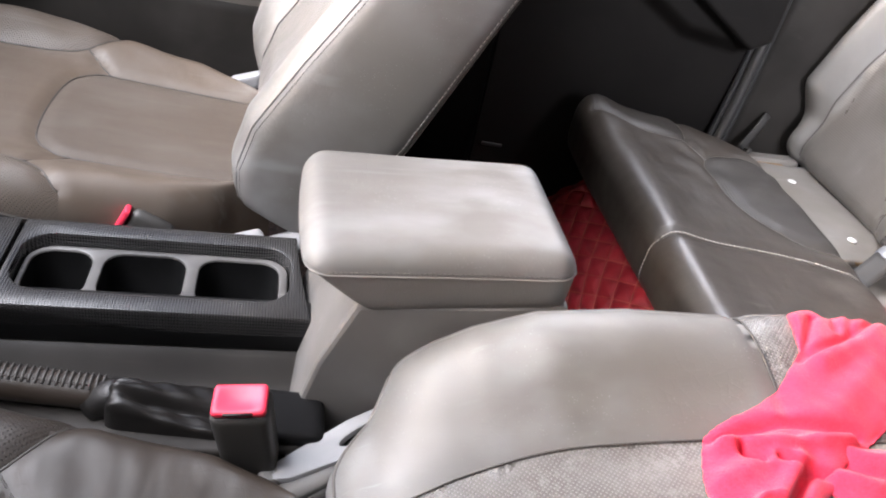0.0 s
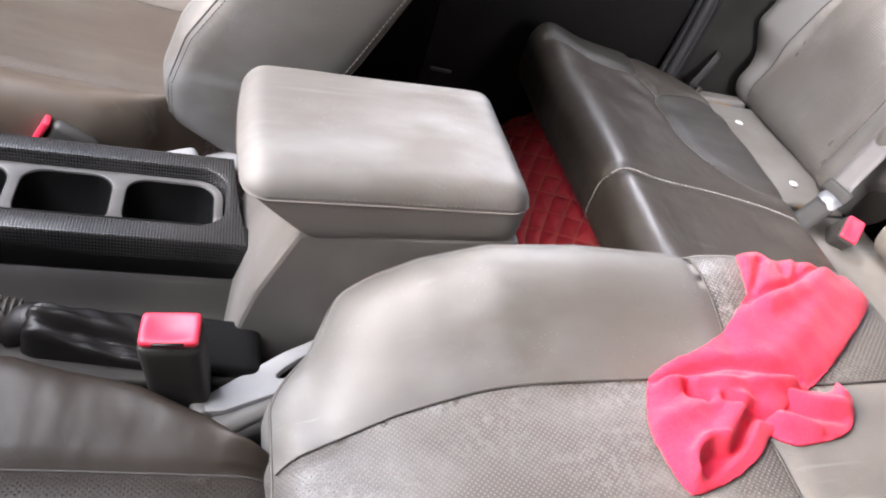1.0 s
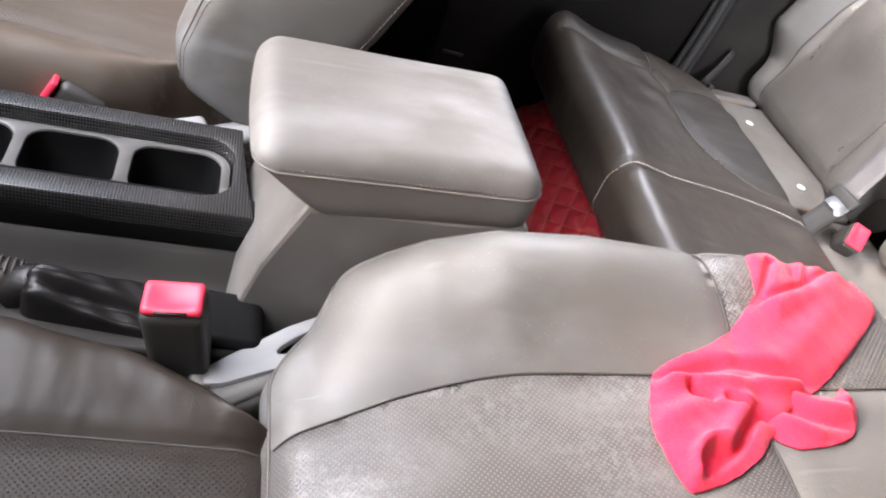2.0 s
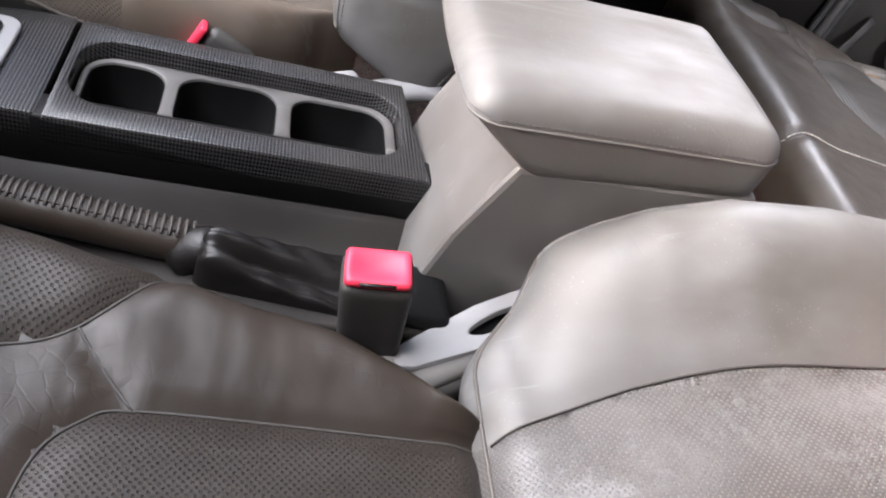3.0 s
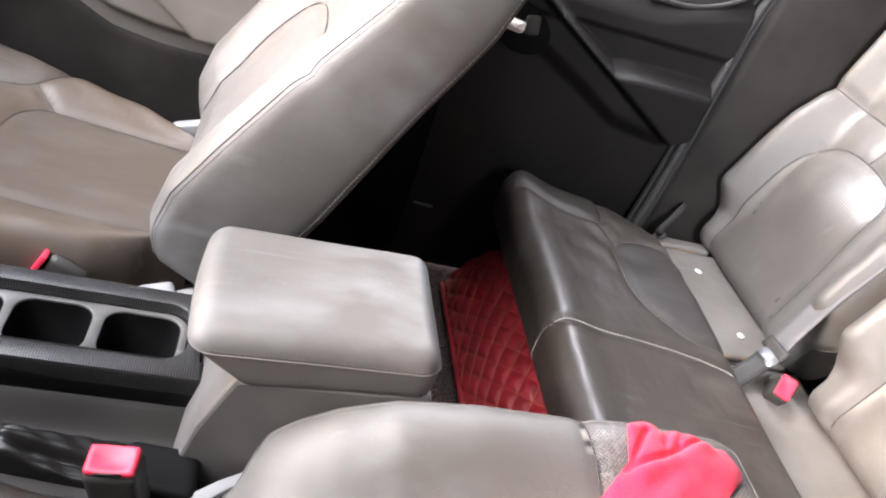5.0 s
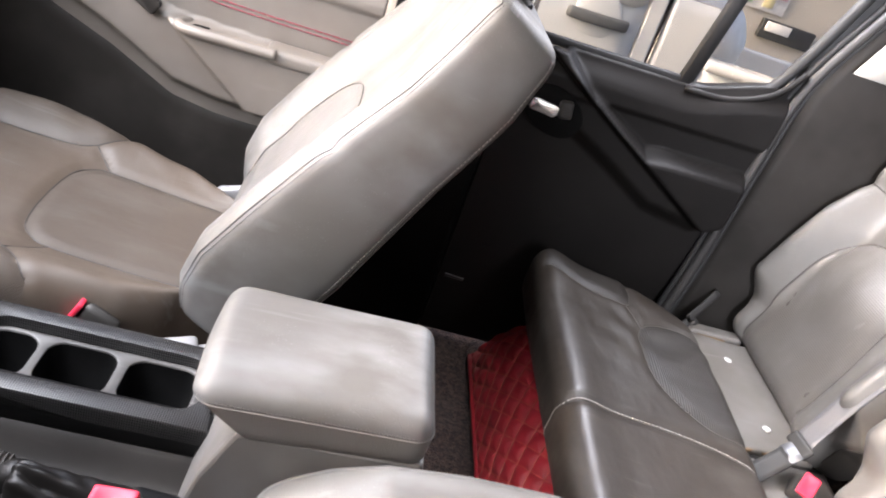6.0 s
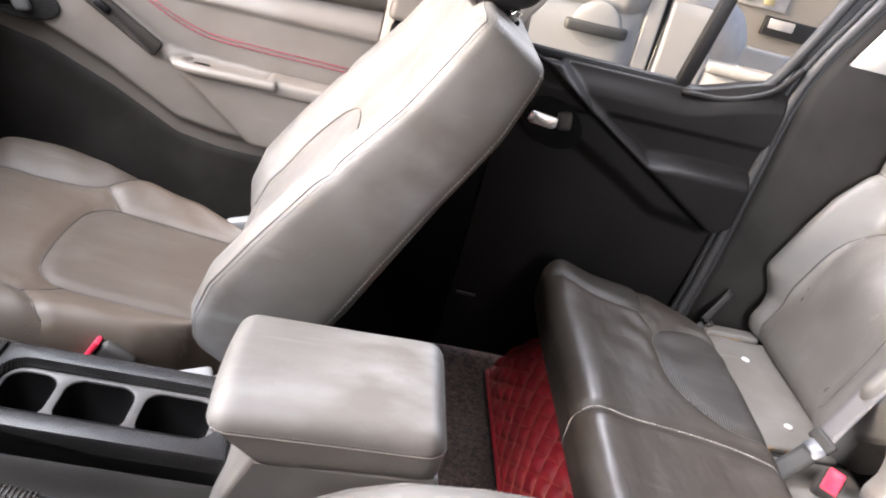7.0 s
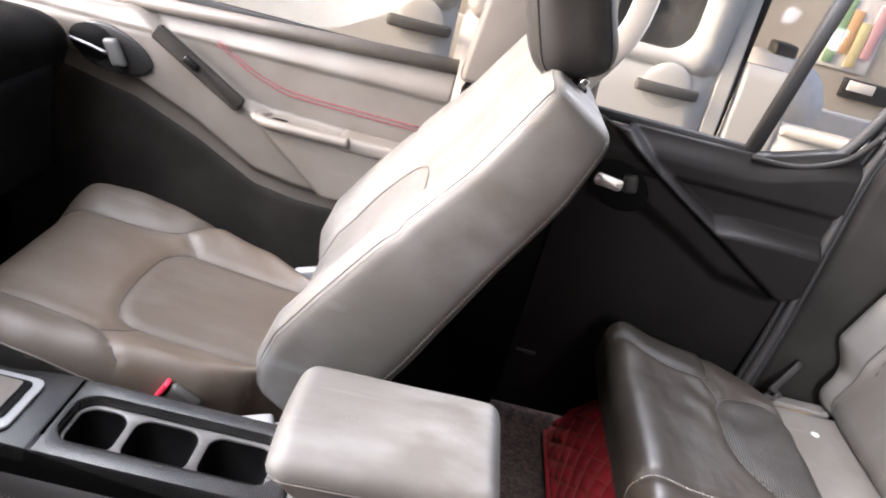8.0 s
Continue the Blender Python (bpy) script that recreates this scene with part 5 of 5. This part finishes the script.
# Shoulder belt of the bench, its tongue and the short buckle strap.
belt = thing("rear_seat_belt", (0.90, 0.21, 0.30), "pale grey belt webbing with a chrome tongue across the rear backrest", "seat belt")


def ribbon(points, half, thick, side):
    pts = smooth_line(points, 0.012)
    s = Vector(side).normalized()
    verts, faces, uvs, run = [], [], [], 0.0
    for i, p in enumerate(pts):
        d = (pts[min(i + 1, len(pts) - 1)] - pts[max(i - 1, 0)]).normalized()
        across = (s - d * s.dot(d)).normalized()
        n = d.cross(across)
        run += (p - pts[i - 1]).length if i else 0
        for k2, (a, b) in enumerate(((-1, -1), (-0.5, -0.6), (0, -1), (0.5, -0.6), (1, -1), (1, 1), (0.5, 1.4), (0, 1), (-0.5, 1.4), (-1, 1))):
            verts.append(p + across * half * a + n * thick * b)
            uvs.append((a * half, run))
    w = 10
    for i in range(len(pts) - 1):
        for j in range(w):
            faces.append((i * w + j, i * w + (j + 1) % w, (i + 1) * w + (j + 1) % w, (i + 1) * w + j))
    faces.append(tuple(range(w))[::-1])
    faces.append(tuple(range((len(pts) - 1) * w, len(pts) * w)))
    return verts, faces, uvs


part("webbing", ribbon([(0.915, 0.268, 0.330), (0.928, 0.275, 0.358), (0.962, 0.280, 0.455), (1.000, 0.281, 0.546), (1.065, 0.285, 0.72), (1.13, 0.29, 0.86)], 0.024, 0.0012, (0.1, 1, 0)), M_WEB, belt)
part("tongue", prism(rounded(0.026, 0.040, 0.006), 0.003, 0.001, 1, pose(0.893, 0.252, 0.315, 0, -40, 15)), M_STEEL, belt, "chrome belt tongue")
part("tongue_cover", Pad((0.012, 0.027, 0.006), 0.005, 0.004, plain_shape, pose(0.908, 0.262, 0.328, 0, -55, 10)).piece(lambda x, y, z: x < 9), M_BELTBUCK, belt)
part("short_strap", ribbon([(0.890, 0.250, 0.312), (0.870, 0.240, 0.302), (0.845, 0.228, 0.290), (0.815, 0.215, 0.272)], 0.018, 0.0025, (-0.5, 1, 0)), M_BELTBUCK, belt, "dark buckle strap")
buckle((0.895, 0.182, 0.312), Vector((-0.25, -0.55, 0.80)).to_track_quat("Z", "Y").to_matrix().to_4x4() @ pose(0, 0, 0, 0, 0, 78), "red and dark plastic buckle on the rear bench")


# ---- floor covering ----
mat = thing("floor_mat", (0.47, 0.0, 0.04), "red diamond-quilted floor mat rising under the bench", "car mat")
prof = smooth_line([(0.424, 0, 0.040), (0.433, 0, 0.060), (0.446, 0, 0.105), (0.470, 0, 0.150), (0.515, 0, 0.195), (0.575, 0, 0.240)], 0.004)
run = [0.0]
for a, b in zip(prof, prof[1:]):
    run.append(run[-1] + (b - a).length)
LEN = run[-1]


def mat_point(s, y):
    """Point and normal on the mat, s metres up its slope."""
    i = max(0, min(len(prof) - 2, next((j for j, r in enumerate(run) if r > s), len(run) - 1) - 1))
    t = (s - run[i]) / (run[i + 1] - run[i])
    p = prof[i].lerp(prof[i + 1], t)
    d = (prof[i + 1] - prof[i]).normalized()
    n = Vector((-d.z, 0, d.x))
    far = smooth01((y - 0.60) / 0.07)
    return Vector((p.x + 0.05 * far * (s / LEN), y, p.z - 0.03 * far * (s / LEN))), n


CELL = 0.044


def quilt(u, v):
    s, y = LEN * u, -0.64 + 1.31 * v
    a, b = (y * 0.75 + s) / CELL, (y * 0.75 - s) / CELL
    h = min(abs(math.sin(math.pi * a)), abs(math.sin(math.pi * b))) ** 0.55 * smooth01(s / 0.02)
    p, n = mat_point(s, y)
    return p + n * (0.001 + 0.0065 * h)


part("quilted_sheet", sheet(quilt, 110, 500, 0.006, (0.6, 0, -0.8)), M_QUILT, mat)
lines = []
for k2 in range(-26, 27):
    for sign in (1, -1):
        line = []
        for i in range(41):
            s = LEN * i / 40
            y = (k2 * CELL - sign * s) / 0.75
            if -0.63 < y < 0.66:
                p, n = mat_point(s, y)
                line.append(p + n * 0.0032)
        if len(line) > 3:
            lines.append(line)
part("stitching", strands(lines, 0.0009, 4), M_GOLD, mat, "orange quilting thread")
part("border", tube([mat_point(0.004, -0.64 + 1.31 * i / 60)[0] for i in range(61)], 0.006, 8), M_QUILT, mat)


# ---- pink cloth ----
cloth = thing("cleaning_cloth", (0.40, -0.20, 0.47), "crumpled bright pink microfibre cloth lying on the flat backrest", "cloth")
nb_up = (nm.to_3x3() @ Vector((0, 0, 1))).normalized()


GX, GY = np.linspace(-0.02, 0.29, 63), np.linspace(-0.253, 0.253, 99)
TOPS = nb.bend(np.array([(a, b, 0.072) for a in GX for b in GY])).reshape(63, 99, 3)


def on_back(x, y):
    """A point on the flat backrest's front, hanging over its edges."""
    i = max(0.0, min(61.999, (x - GX[0]) / (GX[1] - GX[0])))
    j = max(0.0, min(97.999, (y - GY[0]) / (GY[1] - GY[0])))
    a, b = int(i), int(j)
    u, v = i - a, j - b
    p = TOPS[a, b] * (1 - u) * (1 - v) + TOPS[a + 1, b] * u * (1 - v) + TOPS[a, b + 1] * (1 - u) * v + TOPS[a + 1, b + 1] * u * v
    over = max(0.0, x - 0.29)
    side = max(0.0, y - 0.250)
    return Vector(p) + nm.to_3x3() @ Vector((over, side * 0.6, -over * 0.5 - side * 0.9))


def cloth_piece(name, outline, folds, puff, base, seed, step=0.0022):
    """A limp piece of cloth within an outline on the backrest; folds: (line, height, width), valleys below nought."""
    pts = smooth_line([(a, b, 0) for a, b in outline + outline[:1]], 0.004)[:-1]
    edge = [(p.x + 0.0012 * noise.noise((p.x * 160, p.y * 160, seed)), p.y + 0.0012 * noise.noise((p.y * 160, p.x * 160, seed))) for p in pts]
    xs, ys = [p[0] for p in edge], [p[1] for p in edge]
    nx, ny = int((max(xs) - min(xs)) / step) + 3, int((max(ys) - min(ys)) / step) + 3
    gx, gy = [g.ravel() for g in np.meshgrid(min(xs) - step + step * np.arange(nx), min(ys) - step + step * np.arange(ny), indexing="ij")]
    keep = inside(gx, gy, edge)
    depth = near_line(gx, gy, [edge + edge[:1]])
    height = base + puff * (1 - np.exp(-depth / 0.010))
    for line, high, wide in folds:
        line = [(a + 0.020, b + 0.024) if b > 0.14 else (a, b) for a, b in line]
        d = near_line(gx, gy, [[(p.x, p.y) for p in smooth_line([(a, b, 0) for a, b in line], 0.006)]])
        height += 1.35 * high * np.exp(-(d / wide) ** 2) * (1 - np.exp(-depth / 0.004))
    number, verts, under, faces = {}, [], [], []

    def vert(i):
        if i not in number:
            x, y = gx[i], gy[i]
            if keep[i]:
                h = height[i] + 0.0030 * noise.noise((x * 26, y * 26, seed)) + 0.0016 * noise.noise((x * 62 + y * 30, y * 40, seed + 4))
            else:
                best = min(((x - (ax + t * (bx - ax))) ** 2 + (y - (ay + t * (by - ay))) ** 2, ax + t * (bx - ax), ay + t * (by - ay)) for (ax, ay), (bx, by) in zip(edge, edge[1:] + edge[:1]) for t in (0.0, 0.5))
                x, y, h = best[1], best[2], base
            number[i] = len(verts)
            p = on_back(x, y)
            verts.append(p + nb_up * max(0.0025, h))
            under.append(p + nb_up * 0.0004)
        return number[i]

    for i in range(nx - 1):
        for j in range(ny - 1):
            q = (i * ny + j, (i + 1) * ny + j, (i + 1) * ny + j + 1, i * ny + j + 1)
            if keep[list(q)].any():
                faces.append(tuple(vert(k2) for k2 in q))
    n = len(verts)
    seen = {}
    for f in faces:
        for a, b in zip(f, f[1:] + f[:1]):
            seen[(a, b)] = True
    rim = [(b, a, a + n, b + n) for a, b in seen if (b, a) not in seen]
    return part(name, (verts + under, faces + [tuple(i + n for i in reversed(f)) for f in faces] + rim, None), M_FLEECE, cloth)


cloth_piece("tail", [(0.105, 0.062), (0.135, 0.098), (0.158, 0.094), (0.176, 0.087), (0.188, 0.094), (0.194, 0.100), (0.196, 0.084), (0.187, 0.064), (0.171, 0.048), (0.142, 0.043), (0.122, 0.044)],
            [([(0.135, 0.095), (0.155, 0.078), (0.180, 0.070)], 0.006, 0.007), ([(0.130, 0.078), (0.150, 0.064), (0.172, 0.058)], -0.004, 0.004), ([(0.192, 0.100), (0.186, 0.082)], 0.005, 0.003), ([(0.120, 0.070), (0.145, 0.052)], 0.005, 0.006)], 0.006, 0.003, 5.1)
cloth_piece("main_sheet", [(0.150, 0.186), (0.157, 0.212), (0.165, 0.236), (0.176, 0.250), (0.192, 0.255), (0.200, 0.243), (0.200, 0.230), (0.218, 0.236), (0.233, 0.236), (0.247, 0.229), (0.249, 0.216), (0.268, 0.218), (0.277, 0.201), (0.275, 0.182), (0.257, 0.164), (0.214, 0.127), (0.167, 0.097), (0.142, 0.084), (0.106, 0.054), (0.087, 0.037), (0.056, 0.022), (0.029, 0.016), (0.021, 0.021), (0.016, 0.045), (0.014, 0.078), (0.028, 0.119), (0.044, 0.132), (0.080, 0.141), (0.110, 0.154)],
            [([(0.035, 0.121), (0.090, 0.123), (0.130, 0.114), (0.156, 0.102)], -0.007, 0.004), ([(0.040, 0.112), (0.085, 0.103), (0.120, 0.098), (0.148, 0.097)], 0.008, 0.007),
             ([(0.055, 0.106), (0.056, 0.099), (0.066, 0.090)], -0.012, 0.004), ([(0.102, 0.076), (0.085, 0.060), (0.070, 0.045), (0.040, 0.030)], -0.013, 0.0035), ([(0.096, 0.084), (0.064, 0.054)], 0.006, 0.008),
             ([(0.029, 0.026), (0.034, 0.042), (0.050, 0.052), (0.064, 0.047)], 0.009, 0.0045), ([(0.040, 0.032), (0.052, 0.040)], -0.012, 0.005), ([(0.162, 0.201), (0.140, 0.170), (0.125, 0.155)], -0.007, 0.004),
             ([(0.142, 0.203), (0.128, 0.175)], 0.006, 0.007), ([(0.222, 0.198), (0.165, 0.165), (0.125, 0.155)], -0.007, 0.004), ([(0.240, 0.200), (0.190, 0.165), (0.140, 0.145)], 0.006, 0.010), ([(0.187, 0.205), (0.175, 0.182)], -0.004, 0.004), ([(0.206, 0.208), (0.190, 0.184)], -0.004, 0.004),
             ([(0.080, 0.088), (0.100, 0.076), (0.122, 0.064)], -0.009, 0.0035), ([(0.016, 0.075), (0.045, 0.082), (0.080, 0.090)], 0.005, 0.010), ([(0.210, 0.160), (0.150, 0.125), (0.10, 0.125)], 0.004, 0.012)], 0.010, 0.0035, 1.3)


# ---- outside ----
truck = thing("parked_pickup", (0.4, 2.4, -0.5), "white pickup truck parked alongside in the yard", "pickup truck")


def side_panel(x0, x1, z0, z1, name, lean=0.03):
    def f(u, v):
        z = z0 + (z1 - z0) * v
        return x0 + (x1 - x0) * u, 2.02 - 0.055 * math.sin(math.pi * min(1, max(0, (z + 0.3) / 1.25))) + lean * max(0, v - 0.9) * 3, z
    return part(name, sheet(f, 12, 20, 0.04, (0, 1, 0)), M_PAINT, truck)


def pickup_door(x0, x1, handle_x):
    door = side_panel(x0, x1, -0.28, 0.70, "door")
    part("window_glass", prism(rounded(x1 - x0 - 0.16, 0.56, 0.09, 6, (x0 + x1) / 2 - 0.04, 1.00), 0.01, 0, 1, Matrix.Translation((0, 2.00, 0)) @ XZ), M_GLASS_DARK, door, "dark tinted door window")
    part("window_frame", ring_frame(x0, x1), M_PAINT, door)
    bm = bmesh.new()
    bmesh.ops.create_uvsphere(bm, u_segments=20, v_segments=10, radius=0.086)
    bmesh.ops.scale(bm, vec=(1, 0.10, 0.95), verts=bm.verts)
    bmesh.ops.translate(bm, vec=(handle_x, 1.9755, 0.600), verts=bm.verts)
    part("handle_recess", bm, M_PAINT, door, "rounded handle recess")
    part("door_handle", Pad((0.112, 0.014, 0.020), 0.012, 0.008, lambda x, y, z: (x, y + 0.012 * (x / 0.11) ** 2, z + 0.02 * x), pose(handle_x, 1.948, 0.592)).piece(lambda x, y, z: x < 9), M_HANDLE, door, "dark grey door handle")


def ring_frame(x0, x1):
    outer = rounded(x1 - x0, 0.80, 0.06, 6, (x0 + x1) / 2, 1.06)
    inner = rounded(x1 - x0 - 0.16, 0.56, 0.09, 6, (x0 + x1) / 2 - 0.04, 1.00)
    bm = ring_plate(outer, [inner], 0, 0.04)
    bmesh.ops.transform(bm, matrix=Matrix.Translation((0, 2.02, 0)) @ XZ, verts=bm.verts)
    return bm


pickup_door(0.02, 0.910, 0.755)
pickup_door(-1.05, 0.00, -0.02 - 0.10)
side_panel(0.918, 0.972, -0.28, 1.45, "cab_corner")
side_panel(1.00, 1.18, -0.20, 0.74, "bed_front")
side_panel(1.184, 2.75, -0.20, 0.56, "bed_side")
part("bed_rail", box(1.184, 2.75, 1.96, 2.06, 0.535, 0.575, 0.015), M_PAINT, truck)
part("bed_inner", box(1.085, 2.75, 2.09, 2.12, 0.0, 0.56, 0.01), M_PAINT, truck, "white inner bed wall")
part("cab_gap", box(0.968, 1.004, 2.03, 2.06, -0.2, 1.3, 0.004), M_GREY_DARK, truck)
part("roof", Pad((1.08, 0.78, 0.04), 0.03, 0.1, plain_shape, pose(0.03, 2.80, 1.48)).piece(lambda x, y, z: x < 9), M_PAINT, truck)
part("far_side", box(-1.05, 2.75, 3.50, 3.56, -0.28, 0.42, 0.02), M_PAINT, truck)
part("bonnet", Pad((0.60, 0.76, 0.10), 0.06, 0.08, plain_shape, pose(-1.65, 2.80, 0.55)).piece(lambda x, y, z: x < 9), M_PAINT, truck)
part("front_wing", Pad((0.60, 0.06, 0.36), 0.05, 0.06, plain_shape, pose(-1.65, 2.04, 0.20)).piece(lambda x, y, z: x < 9), M_PAINT, truck)
for x in (-1.55, 1.95):
    bm = bmesh.new()
    bmesh.ops.create_cone(bm, cap_ends=True, segments=36, radius1=0.36, radius2=0.36, depth=0.24)
    bmesh.ops.bevel(bm, geom=[e for e in bm.edges if abs(e.verts[0].co.z - e.verts[1].co.z) < 1e-4], offset=0.03, segments=2, affect="EDGES")
    bmesh.ops.transform(bm, matrix=pose(x, 2.10, -0.17, 90), verts=bm.verts)
    wheel = part("wheel", bm, M_RUBBER, truck, "black tyre")
    bm = bmesh.new()
    bmesh.ops.create_cone(bm, cap_ends=True, segments=24, radius1=0.20, radius2=0.17, depth=0.05)
    bmesh.ops.transform(bm, matrix=pose(x, 1.975, -0.17, 90), verts=bm.verts)
    part("rim", bm, M_SEAL, wheel, "grey steel rim")

slab("backdrop_wall", box(-6, 8, 5.2, 5.4, -0.6, 3.2, 0.02), M_WALL, "cream rendered yard wall", "wall")
poster = thing("wall_poster", (2.9, 5.17, 1.0), "colourful green and orange poster on the yard wall", "poster")
part("poster_sheet", box(2.58, 2.96, 5.18, 5.195, 0.46, 0.98, 0.002), M_WHITE, poster)
for i, c in enumerate(((0.34, 0.52, 0.30), (0.74, 0.46, 0.24), (0.70, 0.62, 0.34), (0.66, 0.40, 0.42))):
    part("colour_patch", box(2.60 + 0.085 * i, 2.68 + 0.085 * i, 5.165, 5.179, 0.49 + 0.08 * (i % 2), 0.95 - 0.07 * (i % 3), 0.002), make_plain("poster_colour", c, 0.6), poster)
board = thing("wall_board", (2.85, 5.15, 0.4), "black strip board on the yard wall", "board")
part("board_face", box(2.83, 3.27, 5.15, 5.198, 0.28, 0.42, 0.006), M_RUBBER, board)
part("board_plate", box(2.86, 3.06, 5.135, 5.151, 0.34, 0.41, 0.003), M_WHITE, board, "pale plate")
tank = thing("plastic_drum", (1.36, 2.9, 0.1), "white plastic drum standing in the pickup bed", "drum")
part("drum_body", Pad((0.22, 0.22, 0.36), 0.16, 0.03, lambda x, y, z: (x * (1 + 0.02 * np.sin(z * 40)), y * (1 + 0.02 * np.sin(z * 40)), z), pose(1.36, 2.70, 0.36)).piece(lambda x, y, z: x < 9), M_WHITE, tank)
part("drum_cap", Pad((0.05, 0.05, 0.03), 0.012, 0.015, plain_shape, pose(1.36, 2.70, 0.74)).piece(lambda x, y, z: x < 9), M_SEAL, tank, "grey screw cap")
part("pallet", box(1.06, 1.66, 2.40, 3.00, -0.02, 0.01, 0.004), M_GREY_DARK, tank)
